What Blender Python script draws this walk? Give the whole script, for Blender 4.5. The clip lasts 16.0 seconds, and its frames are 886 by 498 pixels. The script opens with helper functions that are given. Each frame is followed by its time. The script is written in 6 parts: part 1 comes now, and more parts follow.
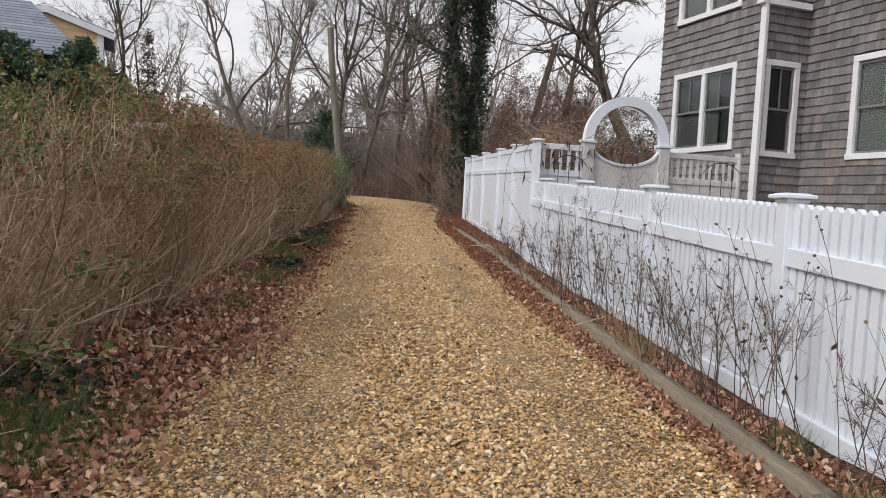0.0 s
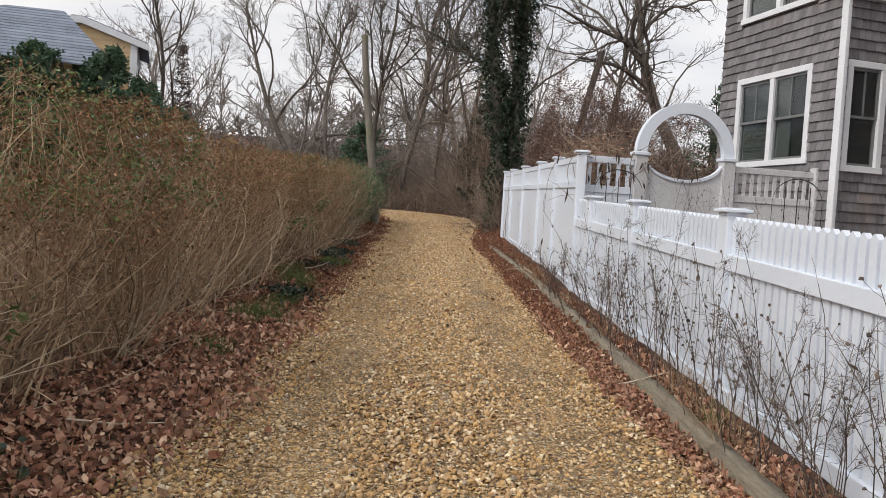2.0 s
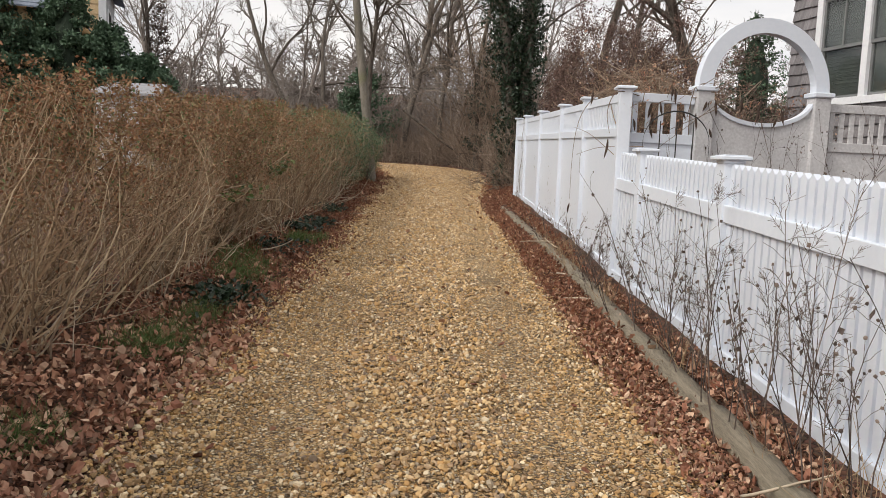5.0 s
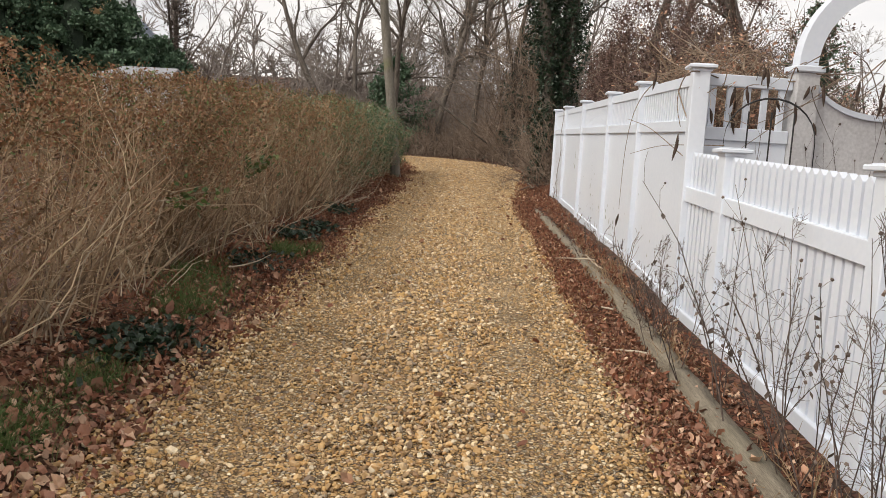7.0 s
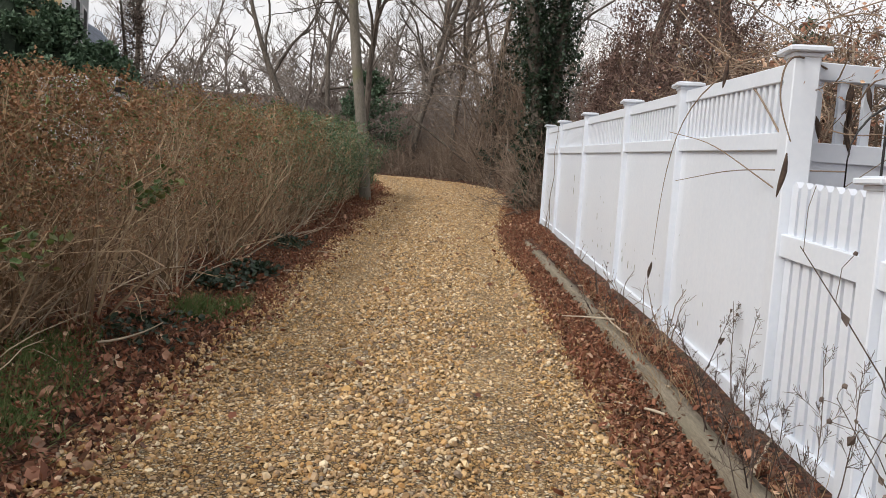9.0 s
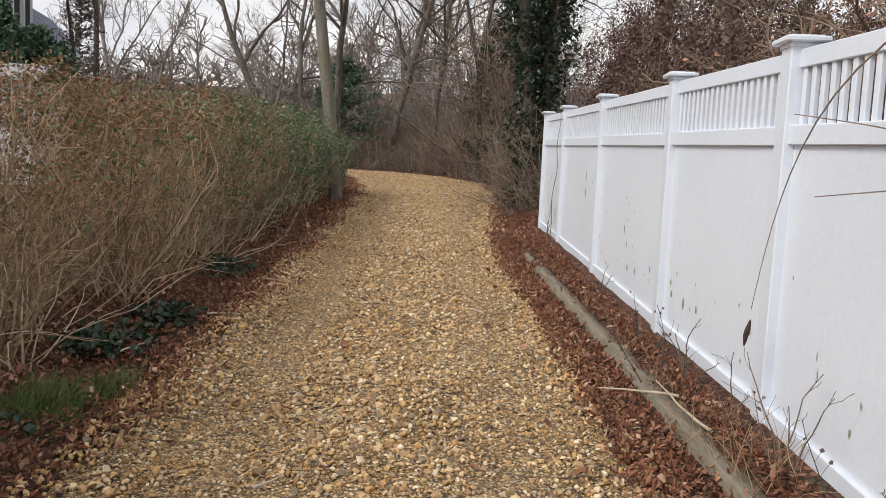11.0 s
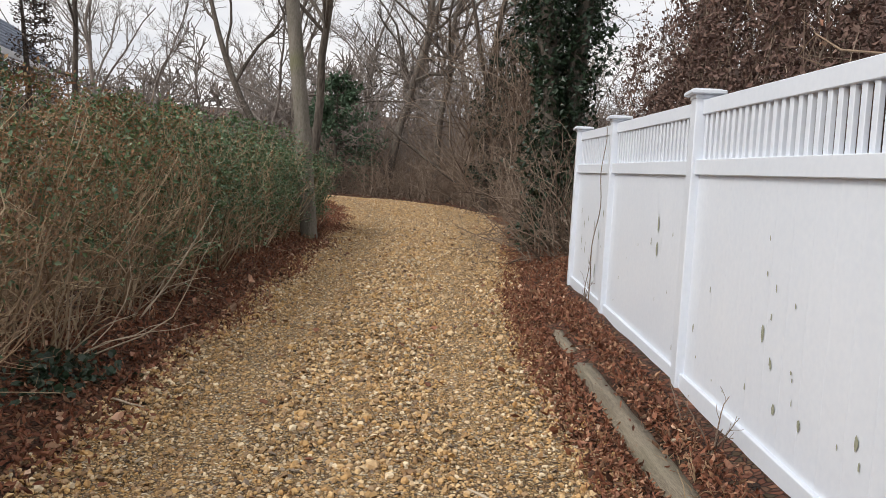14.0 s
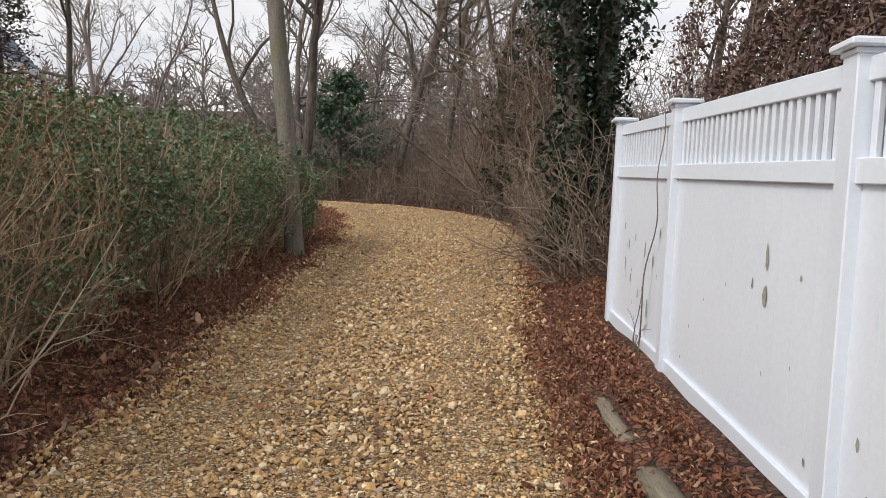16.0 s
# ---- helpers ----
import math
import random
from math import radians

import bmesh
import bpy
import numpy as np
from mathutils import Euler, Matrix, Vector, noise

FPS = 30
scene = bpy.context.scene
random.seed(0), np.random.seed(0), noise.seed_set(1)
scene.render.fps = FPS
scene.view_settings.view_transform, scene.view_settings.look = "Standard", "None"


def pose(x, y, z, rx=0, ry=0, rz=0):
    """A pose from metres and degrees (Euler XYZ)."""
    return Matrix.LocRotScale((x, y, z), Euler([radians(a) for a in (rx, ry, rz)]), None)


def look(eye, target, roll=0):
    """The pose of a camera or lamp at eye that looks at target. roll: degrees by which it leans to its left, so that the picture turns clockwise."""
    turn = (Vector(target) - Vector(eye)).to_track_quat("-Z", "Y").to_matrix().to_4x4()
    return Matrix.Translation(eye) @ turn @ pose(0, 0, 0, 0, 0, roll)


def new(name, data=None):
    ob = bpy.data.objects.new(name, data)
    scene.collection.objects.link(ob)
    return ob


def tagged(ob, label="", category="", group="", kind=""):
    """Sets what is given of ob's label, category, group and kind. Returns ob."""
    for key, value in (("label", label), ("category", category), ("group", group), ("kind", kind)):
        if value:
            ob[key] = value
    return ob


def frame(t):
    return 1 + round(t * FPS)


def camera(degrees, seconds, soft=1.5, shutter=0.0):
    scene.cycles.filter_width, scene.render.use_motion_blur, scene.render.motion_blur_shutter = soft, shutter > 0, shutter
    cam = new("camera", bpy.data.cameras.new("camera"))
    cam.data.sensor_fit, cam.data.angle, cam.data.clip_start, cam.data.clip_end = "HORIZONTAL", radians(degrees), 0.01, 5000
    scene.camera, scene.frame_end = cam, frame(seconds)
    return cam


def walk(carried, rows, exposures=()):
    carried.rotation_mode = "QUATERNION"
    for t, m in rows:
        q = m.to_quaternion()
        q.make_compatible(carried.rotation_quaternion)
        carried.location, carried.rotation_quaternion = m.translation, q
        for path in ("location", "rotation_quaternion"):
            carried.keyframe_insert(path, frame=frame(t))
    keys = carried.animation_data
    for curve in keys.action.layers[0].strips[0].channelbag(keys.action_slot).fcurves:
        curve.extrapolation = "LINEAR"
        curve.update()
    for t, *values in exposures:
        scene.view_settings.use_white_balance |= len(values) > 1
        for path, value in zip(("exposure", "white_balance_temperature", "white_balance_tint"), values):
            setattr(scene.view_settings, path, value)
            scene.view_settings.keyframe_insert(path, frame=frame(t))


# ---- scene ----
cam = camera(59.2, 16.0, soft=0.85)
METRES, EYE, TILT, LEAN, TURN = 15.2, 1.5, 0.0, 0.0, -2.5
ROWS = [
    (0.0, 0.0, 0.0, 0.0, 0.16, -2.99, -3.16),
    (0.5, 0.0057, 0.0192, 0.0023, 0.51, -3.2, -3.41),
    (1.0, 0.0055, 0.0433, 0.0038, 1.32, -2.94, -3.6),
    (1.5, 0.0068, 0.0654, 0.0048, 2.35, -2.66, -3.68),
    (2.0, 0.0098, 0.0917, 0.0075, 3.32, -2.24, -3.54),
    (2.5, 0.0075, 0.1218, 0.0088, 3.5, -2.31, -3.24),
    (3.0, 0.0101, 0.1504, 0.009, 3.65, -2.88, -2.95),
    (3.5, 0.0113, 0.1784, 0.0109, 3.55, -3.59, -2.72),
    (4.0, 0.0093, 0.2079, 0.0136, 3.46, -4.49, -2.47),
    (6.5, 0.0123, 0.3588, 0.0202, 6.17, -6.74, -3.06),
    (7.0, 0.0125, 0.3906, 0.0219, 6.83, -6.58, -3.35),
    (7.5, 0.0088, 0.4282, 0.0239, 6.6, -6.07, -3.65),
    (8.0, 0.0085, 0.4645, 0.0264, 6.29, -5.96, -3.9),
    (8.5, 0.0044, 0.4967, 0.0257, 5.72, -5.08, -3.96),
    (11.0, -0.0113, 0.6676, 0.0337, 3.93, -5.74, -2.7),
    (11.5, -0.012, 0.7003, 0.036, 4.71, -5.14, -2.85),
    (12.0, -0.0157, 0.732, 0.0355, 4.52, -4.44, -3.07),
    (12.5, -0.0163, 0.7696, 0.0363, 4.53, -4.24, -3.3),
    (13.0, -0.0173, 0.8061, 0.0378, 4.27, -4.02, -3.48),
    (13.5, -0.017, 0.8405, 0.0394, 4.2, -4.08, -3.44),
    (14.0, -0.018, 0.8728, 0.0416, 4.4, -3.98, -3.26),
    (14.5, -0.0203, 0.9024, 0.0445, 4.18, -3.98, -2.86),
    (15.0, -0.0184, 0.9309, 0.0465, 4.6, -3.83, -2.49),
    (15.5, -0.0229, 0.9643, 0.0468, 4.9, -3.75, -2.52),
    (16.0, -0.0211, 0.9948, 0.0475, 5.43, -3.88, -2.71),
]
walk(cam, [(t, pose(0, 0, EYE, TILT, LEAN, TURN) @ pose(METRES * x, METRES * y, METRES * z, 90 + pitch, roll, yaw)) for t, x, y, z, yaw, pitch, roll in ROWS],
     exposures=[(0.0, 0.33, 6450, 10), (3.5, 0.36, 6500, 10), (6.5, 0.50, 6850, 10), (8.5, 0.46, 6650, 10), (11.0, 0.44, 6500, 10), (16.0, 0.44, 6500, 10)])

# ---- light ----
world = bpy.data.worlds.new("sky")
scene.world = world
world.use_nodes = True
wn, wl = world.node_tree.nodes, world.node_tree.links
wn.clear()
w_out = wn.new("ShaderNodeOutputWorld")
w_bg = wn.new("ShaderNodeBackground")
w_sky = wn.new("ShaderNodeTexSky")
w_sky.sky_type = "NISHITA"
w_sky.sun_disc = False
w_sky.sun_elevation = radians(37)
w_sky.sun_rotation = radians(236)
w_sky.dust_density = 4.0
w_soft = wn.new("ShaderNodeHueSaturation")
w_soft.inputs["Saturation"].default_value = 0.22
w_soft.inputs["Value"].default_value = 1.0
w_tc = wn.new("ShaderNodeTexCoord")
w_map = wn.new("ShaderNodeMapping")
w_map.inputs["Scale"].default_value = (1.2, 1.2, 4.5)
w_noise = wn.new("ShaderNodeTexNoise")
w_noise.inputs["Scale"].default_value = 2.2
w_noise.inputs["Detail"].default_value = 6
w_ramp = wn.new("ShaderNodeValToRGB")
w_ramp.color_ramp.elements[0].position = 0.35
w_ramp.color_ramp.elements[0].color = (5.6, 5.8, 6.3, 1)
w_ramp.color_ramp.elements[1].position = 0.62
w_ramp.color_ramp.elements[1].color = (8.2, 8.0, 7.9, 1)
w_mix = wn.new("ShaderNodeMix")
w_mix.data_type = "RGBA"
w_mix.inputs["Factor"].default_value = 0.75
wl.new(w_sky.outputs[0], w_soft.inputs["Color"])
wl.new(w_tc.outputs["Generated"], w_map.inputs[0])
wl.new(w_map.outputs[0], w_noise.inputs["Vector"])
wl.new(w_noise.outputs[0], w_ramp.inputs[0])
wl.new(w_soft.outputs[0], w_mix.inputs["A"])
wl.new(w_ramp.outputs[0], w_mix.inputs["B"])
wl.new(w_mix.outputs["Result"], w_bg.inputs["Color"])
wl.new(w_bg.outputs[0], w_out.inputs[0])
w_bg.inputs["Strength"].default_value = 0.11

sun = new("sun", bpy.data.lights.new("sun", "SUN"))
sun.data.energy = 1.25
sun.data.angle = radians(18)
sun.data.color = (1.0, 0.945, 0.87)
sun.matrix_world = look((-15, -4, 15), (0, 6, 0))


# ---- materials ----
def material(name, dark, light, scale=6.0, rough=0.7, bump=0.2, bump_scale=40.0, stretch=(1, 1, 1), vary=0.0, stain=None, coords="Object", spec=0.4, metal=0.0, vary_object=False):
    """Two colours mixed by noise at two scales, a fine relief, and an own tone for each loose piece."""
    m = bpy.data.materials.new(name)
    m.use_nodes = True
    n, l = m.node_tree.nodes, m.node_tree.links
    b = n["Principled BSDF"]
    b.inputs["Roughness"].default_value = rough
    b.inputs["Specular IOR Level"].default_value = spec
    b.inputs["Metallic"].default_value = metal
    tc = n.new("ShaderNodeTexCoord")
    mp = n.new("ShaderNodeMapping")
    mp.inputs["Scale"].default_value = stretch
    l.new(tc.outputs[coords], mp.inputs[0])
    n1 = n.new("ShaderNodeTexNoise")
    n1.inputs["Scale"].default_value = scale
    n1.inputs["Detail"].default_value = 5
    l.new(mp.outputs[0], n1.inputs["Vector"])
    n2 = n.new("ShaderNodeTexNoise")
    n2.inputs["Scale"].default_value = bump_scale
    n2.inputs["Detail"].default_value = 4
    l.new(mp.outputs[0], n2.inputs["Vector"])
    add = n.new("ShaderNodeMath")
    add.operation = "MULTIPLY_ADD"
    add.inputs[1].default_value = 0.55
    l.new(n2.outputs[0], add.inputs[0])
    half = n.new("ShaderNodeMath")
    half.operation = "MULTIPLY"
    half.inputs[1].default_value = 0.5
    l.new(n1.outputs[0], half.inputs[0])
    l.new(half.outputs[0], add.inputs[2])
    rp = n.new("ShaderNodeValToRGB")
    rp.color_ramp.elements[0].position, rp.color_ramp.elements[1].position = 0.36, 0.68
    rp.color_ramp.elements[0].color, rp.color_ramp.elements[1].color = (*dark, 1), (*light, 1)
    l.new(add.outputs[0], rp.inputs[0])
    col = rp.outputs[0]
    if stain:
        n3 = n.new("ShaderNodeTexNoise")
        n3.inputs["Scale"].default_value = stain[1]
        n3.inputs["Detail"].default_value = 3
        l.new(tc.outputs[coords], n3.inputs["Vector"])
        r3 = n.new("ShaderNodeValToRGB")
        r3.color_ramp.elements[0].position, r3.color_ramp.elements[1].position = stain[2], stain[3]
        l.new(n3.outputs[0], r3.inputs[0])
        mx = n.new("ShaderNodeMix")
        mx.data_type = "RGBA"
        l.new(r3.outputs[0], mx.inputs["Factor"])
        l.new(col, mx.inputs["A"])
        mx.inputs["B"].default_value = (*stain[0], 1)
        col = mx.outputs["Result"]
    if vary:
        hs = n.new("ShaderNodeHueSaturation")
        if vary_object:
            src = n.new("ShaderNodeObjectInfo").outputs["Random"]
        else:
            src = n.new("ShaderNodeNewGeometry").outputs["Random Per Island"]
        mr = n.new("ShaderNodeMapRange")
        mr.inputs["To Min"].default_value, mr.inputs["To Max"].default_value = 1 - vary, 1 + vary
        l.new(src, mr.inputs["Value"])
        l.new(mr.outputs[0], hs.inputs["Value"])
        l.new(col, hs.inputs["Color"])
        col = hs.outputs[0]
    l.new(col, b.inputs["Base Color"])
    if bump:
        bp = n.new("ShaderNodeBump")
        bp.inputs["Strength"].default_value = bump
        bp.inputs["Distance"].default_value = 0.02
        l.new(n2.outputs[0], bp.inputs["Height"])
        l.new(bp.outputs[0], b.inputs["Normal"])
    return m


def pieces_material(name, colours, rough=0.7, grain=30.0, spec=0.3, bump=0.15):
    """A palette from which every loose piece takes its own colour, with a fine grain."""
    m = bpy.data.materials.new(name)
    m.use_nodes = True
    n, l = m.node_tree.nodes, m.node_tree.links
    b = n["Principled BSDF"]
    b.inputs["Roughness"].default_value = rough
    b.inputs["Specular IOR Level"].default_value = spec
    geo = n.new("ShaderNodeNewGeometry")
    rp = n.new("ShaderNodeValToRGB")
    rp.color_ramp.interpolation = "LINEAR"
    els = rp.color_ramp.elements
    while len(els) < len(colours):
        els.new(0.5)
    for i, c in enumerate(colours):
        els[i].position = i / (len(colours) - 1)
        els[i].color = (*c, 1)
    l.new(geo.outputs["Random Per Island"], rp.inputs[0])
    tc = n.new("ShaderNodeTexCoord")
    nz = n.new("ShaderNodeTexNoise")
    nz.inputs["Scale"].default_value = grain
    nz.inputs["Detail"].default_value = 4
    l.new(tc.outputs["Object"], nz.inputs["Vector"])
    mr = n.new("ShaderNodeMapRange")
    mr.inputs["To Min"].default_value, mr.inputs["To Max"].default_value = 0.65, 1.35
    l.new(nz.outputs[0], mr.inputs["Value"])
    hs = n.new("ShaderNodeHueSaturation")
    l.new(mr.outputs[0], hs.inputs["Value"])
    l.new(rp.outputs[0], hs.inputs["Color"])
    l.new(hs.outputs[0], b.inputs["Base Color"])
    bp = n.new("ShaderNodeBump")
    bp.inputs["Strength"].default_value = bump
    bp.inputs["Distance"].default_value = 0.01
    l.new(nz.outputs[0], bp.inputs["Height"])
    l.new(bp.outputs[0], b.inputs["Normal"])
    return m


def cells_material(name, STONE, scale, low, dim, bright, jitter=0.0):
    """A bed of small pieces: cells of several colours with dark gaps."""
    m = bpy.data.materials.new(name)
    m.use_nodes = True
    n, l = m.node_tree.nodes, m.node_tree.links
    b = n["Principled BSDF"]
    b.inputs["Roughness"].default_value = 0.75
    b.inputs["Specular IOR Level"].default_value = 0.25
    tc = n.new("ShaderNodeTexCoord")
    vo = n.new("ShaderNodeTexVoronoi")
    vo.inputs["Scale"].default_value = scale
    l.new(tc.outputs["Object"], vo.inputs["Vector"])
    ve = n.new("ShaderNodeTexVoronoi")
    ve.feature = "DISTANCE_TO_EDGE"
    ve.inputs["Scale"].default_value = scale
    l.new(tc.outputs["Object"], ve.inputs["Vector"])
    sp = n.new("ShaderNodeSeparateColor")
    l.new(vo.outputs["Color"], sp.inputs[0])
    rp = n.new("ShaderNodeValToRGB")
    els = rp.color_ramp.elements
    while len(els) < len(STONE):
        els.new(0.5)
    for i, c in enumerate(STONE):
        els[i].position, els[i].color = i / (len(STONE) - 1), (*c, 1)
    l.new(sp.outputs[0], rp.inputs[0])
    gap = n.new("ShaderNodeMapRange")
    gap.inputs["From Max"].default_value = 0.12
    gap.inputs["To Min"].default_value = low
    l.new(ve.outputs["Distance"], gap.inputs["Value"])
    big = n.new("ShaderNodeTexNoise")
    big.inputs["Scale"].default_value = 1.3
    big.inputs["Detail"].default_value = 4
    l.new(tc.outputs["Object"], big.inputs["Vector"])
    bm = n.new("ShaderNodeMapRange")
    bm.inputs["From Min"].default_value, bm.inputs["From Max"].default_value = 0.3, 0.7
    bm.inputs["To Min"].default_value, bm.inputs["To Max"].default_value = dim, bright
    l.new(big.outputs[0], bm.inputs["Value"])
    mu = n.new("ShaderNodeMath")
    mu.operation = "MULTIPLY"
    l.new(gap.outputs[0], mu.inputs[0])
    l.new(bm.outputs[0], mu.inputs[1])
    hs = n.new("ShaderNodeHueSaturation")
    l.new(rp.outputs[0], hs.inputs["Color"])
    l.new(mu.outputs[0], hs.inputs["Value"])
    l.new(hs.outputs[0], b.inputs["Base Color"])
    bp = n.new("ShaderNodeBump")
    bp.inputs["Strength"].default_value = 0.8
    bp.inputs["Distance"].default_value = 0.02
    l.new(gap.outputs[0], bp.inputs["Height"])
    l.new(bp.outputs[0], b.inputs["Normal"])
    return m


STONE = [(0.099, 0.066, 0.043), (0.572, 0.352, 0.146), (0.275, 0.165, 0.086), (0.726, 0.517, 0.270), (0.484, 0.270, 0.097), (0.880, 0.737, 0.508), (0.187, 0.138, 0.103), (0.616, 0.385, 0.151), (0.396, 0.270, 0.167), (0.792, 0.594, 0.335)]
M_GRAVEL = cells_material("pea_gravel_bed", STONE, 62.0, 0.15, 0.7, 1.02)
M_PEBBLE = pieces_material("pebble", STONE, 0.6, 60, 0.35)
M_SOIL = cells_material("leaf_litter_ground", [(0.042, 0.025, 0.017), (0.182, 0.070, 0.042), (0.098, 0.042, 0.028), (0.252, 0.119, 0.070), (0.070, 0.049, 0.028), (0.154, 0.077, 0.049)], 24.0, 0.3, 0.55, 1.25)
M_LEAF_DEAD = pieces_material("dead_leaves", [(0.061, 0.030, 0.020), (0.255, 0.103, 0.060), (0.133, 0.054, 0.033), (0.348, 0.156, 0.089), (0.194, 0.071, 0.042), (0.389, 0.226, 0.135), (0.114, 0.060, 0.037)], 0.75, 25)
M_LEAF_TAN = pieces_material("tan_dead_leaves", [(0.093, 0.054, 0.039), (0.437, 0.220, 0.145), (0.202, 0.100, 0.066), (0.577, 0.340, 0.224), (0.296, 0.129, 0.084), (0.731, 0.515, 0.362), (0.156, 0.085, 0.057)], 0.75, 25)
M_VINYL = material("white_vinyl", (0.70, 0.752, 0.835), (0.755, 0.80, 0.87), 1.2, 0.38, 0.03, 30, spec=0.5)
M_VINYL_GREY = material("greyer_white_paint", (0.48, 0.475, 0.48), (0.68, 0.675, 0.685), 3.0, 0.6, 0.1, 40)
M_TIE = material("weathered_timber", (0.154, 0.127, 0.094), (0.396, 0.340, 0.255), 2.0, 0.9, 0.7, 24, (14, 1, 14), stain=((0.187, 0.178, 0.117), 1.3, 0.5, 0.8))
M_TWIG = pieces_material("hedge_twigs", [(0.094, 0.067, 0.044), (0.368, 0.260, 0.166), (0.189, 0.129, 0.084), (0.566, 0.451, 0.303), (0.266, 0.171, 0.104), (0.439, 0.317, 0.201)], 0.85, 12)
M_STEM = pieces_material("pale_stem_mass", [(0.263, 0.210, 0.147), (0.525, 0.441, 0.336), (0.378, 0.304, 0.221)], 0.85, 12)
M_RUST = pieces_material("rusty_leaves", [(0.105, 0.062, 0.036), (0.328, 0.157, 0.084), (0.171, 0.109, 0.063), (0.393, 0.225, 0.120), (0.197, 0.170, 0.084), (0.276, 0.122, 0.067), (0.157, 0.144, 0.067)], 0.7, 20)
M_MAUVE = pieces_material("dull_brown_leaves", [(0.060, 0.043, 0.038), (0.174, 0.109, 0.090), (0.104, 0.062, 0.053), (0.226, 0.151, 0.123), (0.139, 0.078, 0.060)], 0.75, 20)
M_GREEN = pieces_material("privet_leaves", [(0.050, 0.088, 0.031), (0.119, 0.175, 0.053), (0.081, 0.119, 0.045), (0.200, 0.250, 0.088), (0.125, 0.131, 0.056)], 0.5, 20)
M_EVERGREEN = pieces_material("evergreen_leaves", [(0.033, 0.075, 0.033), (0.083, 0.159, 0.067), (0.055, 0.110, 0.047), (0.133, 0.208, 0.092), (0.217, 0.267, 0.167)], 0.36, 20, 0.5)
M_IVY = pieces_material("ivy_leaves", [(0.008, 0.02, 0.009), (0.02, 0.045, 0.02), (0.013, 0.03, 0.013), (0.03, 0.055, 0.028)], 0.4, 20, 0.5)
M_YEW = pieces_material("yew_leaves", [(0.040, 0.084, 0.048), (0.100, 0.160, 0.094), (0.064, 0.112, 0.066), (0.140, 0.210, 0.133)], 0.5, 20)
# near-black green: the shade deep inside evergreen crowns, put into colour
M_SHADE = material("shaded_evergreen_core", (0.008, 0.016, 0.009), (0.025, 0.045, 0.024), 9, 0.8, 0.5, 25)
M_GRASS = pieces_material("grass", [(0.05, 0.10, 0.025), (0.10, 0.17, 0.05), (0.18, 0.18, 0.08), (0.07, 0.13, 0.03)], 0.7, 20)
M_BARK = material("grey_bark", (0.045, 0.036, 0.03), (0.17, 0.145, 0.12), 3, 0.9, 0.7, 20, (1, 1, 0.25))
# paler copy of the bark: the haze of distance mixed into its colour
M_BARK_HAZE = material("haze_paled_bark", (0.155, 0.13, 0.114), (0.30, 0.262, 0.234), 3, 0.95, 0.3, 12, (1, 1, 0.3))
M_POLE = material("mossy_dead_trunk", (0.10, 0.09, 0.07), (0.25, 0.225, 0.19), 1.6, 0.9, 0.6, 25, (5, 5, 0.6), stain=((0.16, 0.17, 0.06), 0.8, 0.5, 0.7))
M_BRUSH = pieces_material("brush_twigs", [(0.075, 0.053, 0.04), (0.235, 0.172, 0.13), (0.135, 0.096, 0.073), (0.35, 0.28, 0.22), (0.18, 0.13, 0.098)], 0.9, 10)
M_DRY = pieces_material("dry_weed_stalks", [(0.05, 0.038, 0.034), (0.16, 0.12, 0.10), (0.04, 0.03, 0.027), (0.27, 0.21, 0.175)], 0.85, 20)
M_VINE = pieces_material("dead_vine", [(0.10, 0.07, 0.05), (0.32, 0.235, 0.165), (0.18, 0.125, 0.088), (0.42, 0.33, 0.245), (0.25, 0.165, 0.11)], 0.85, 12)
M_STRAW = pieces_material("straw_grass", [(0.30, 0.21, 0.12), (0.42, 0.31, 0.19), (0.24, 0.15, 0.09)], 0.8, 20)
M_SHINGLE = material("weathered_cedar", (0.115, 0.107, 0.112), (0.235, 0.222, 0.228), 2.2, 0.85, 0.25, 30, (8, 8, 0.7), vary=0.26, vary_object=True, stain=((0.27, 0.215, 0.175), 1.0, 0.52, 0.78))
M_SHINGLE_J = material("weathered_cedar_far", (0.115, 0.107, 0.112), (0.235, 0.222, 0.228), 2.2, 0.85, 0.25, 30, (8, 8, 0.7), vary=0.26, stain=((0.27, 0.215, 0.175), 1.0, 0.52, 0.78))
M_TRIM = material("white_trim_paint", (0.683, 0.695, 0.714), (0.805, 0.811, 0.830), 2, 0.5, 0.05, 30)
M_SASH = material("grey_sash_paint", (0.13, 0.135, 0.135), (0.20, 0.205, 0.205), 4, 0.5, 0.05)
M_SHEATH = material("dark_sheathing", (0.05, 0.045, 0.04), (0.08, 0.07, 0.065), 3, 0.9, 0.2)
# pale blinds coloured dark, for the dark reflections that lie over the panes
M_CURTAIN = material("dimmed_blind", (0.045, 0.05, 0.047), (0.085, 0.09, 0.085), 2, 0.9, 0.1, 60, (1, 1, 8))
# near-black colour in place of the darkness of unlit rooms
M_ROOM = material("unlit_room_dark", (0.012, 0.012, 0.012), (0.025, 0.025, 0.025), 1, 0.9, 0.0)
M_ROOF = material("grey_blue_shingles", (0.15, 0.175, 0.22), (0.27, 0.305, 0.37), 2, 0.9, 0.3, 20, (1, 1, 1), vary=0.12)
M_CLAP = material("yellow_clapboard", (0.610, 0.429, 0.227), (0.732, 0.546, 0.327), 2, 0.7, 0.1, 20, vary=0.06)
M_IRON = material("black_iron", (0.012, 0.012, 0.013), (0.03, 0.03, 0.03), 6, 0.5, 0.1, 60, spec=0.5)
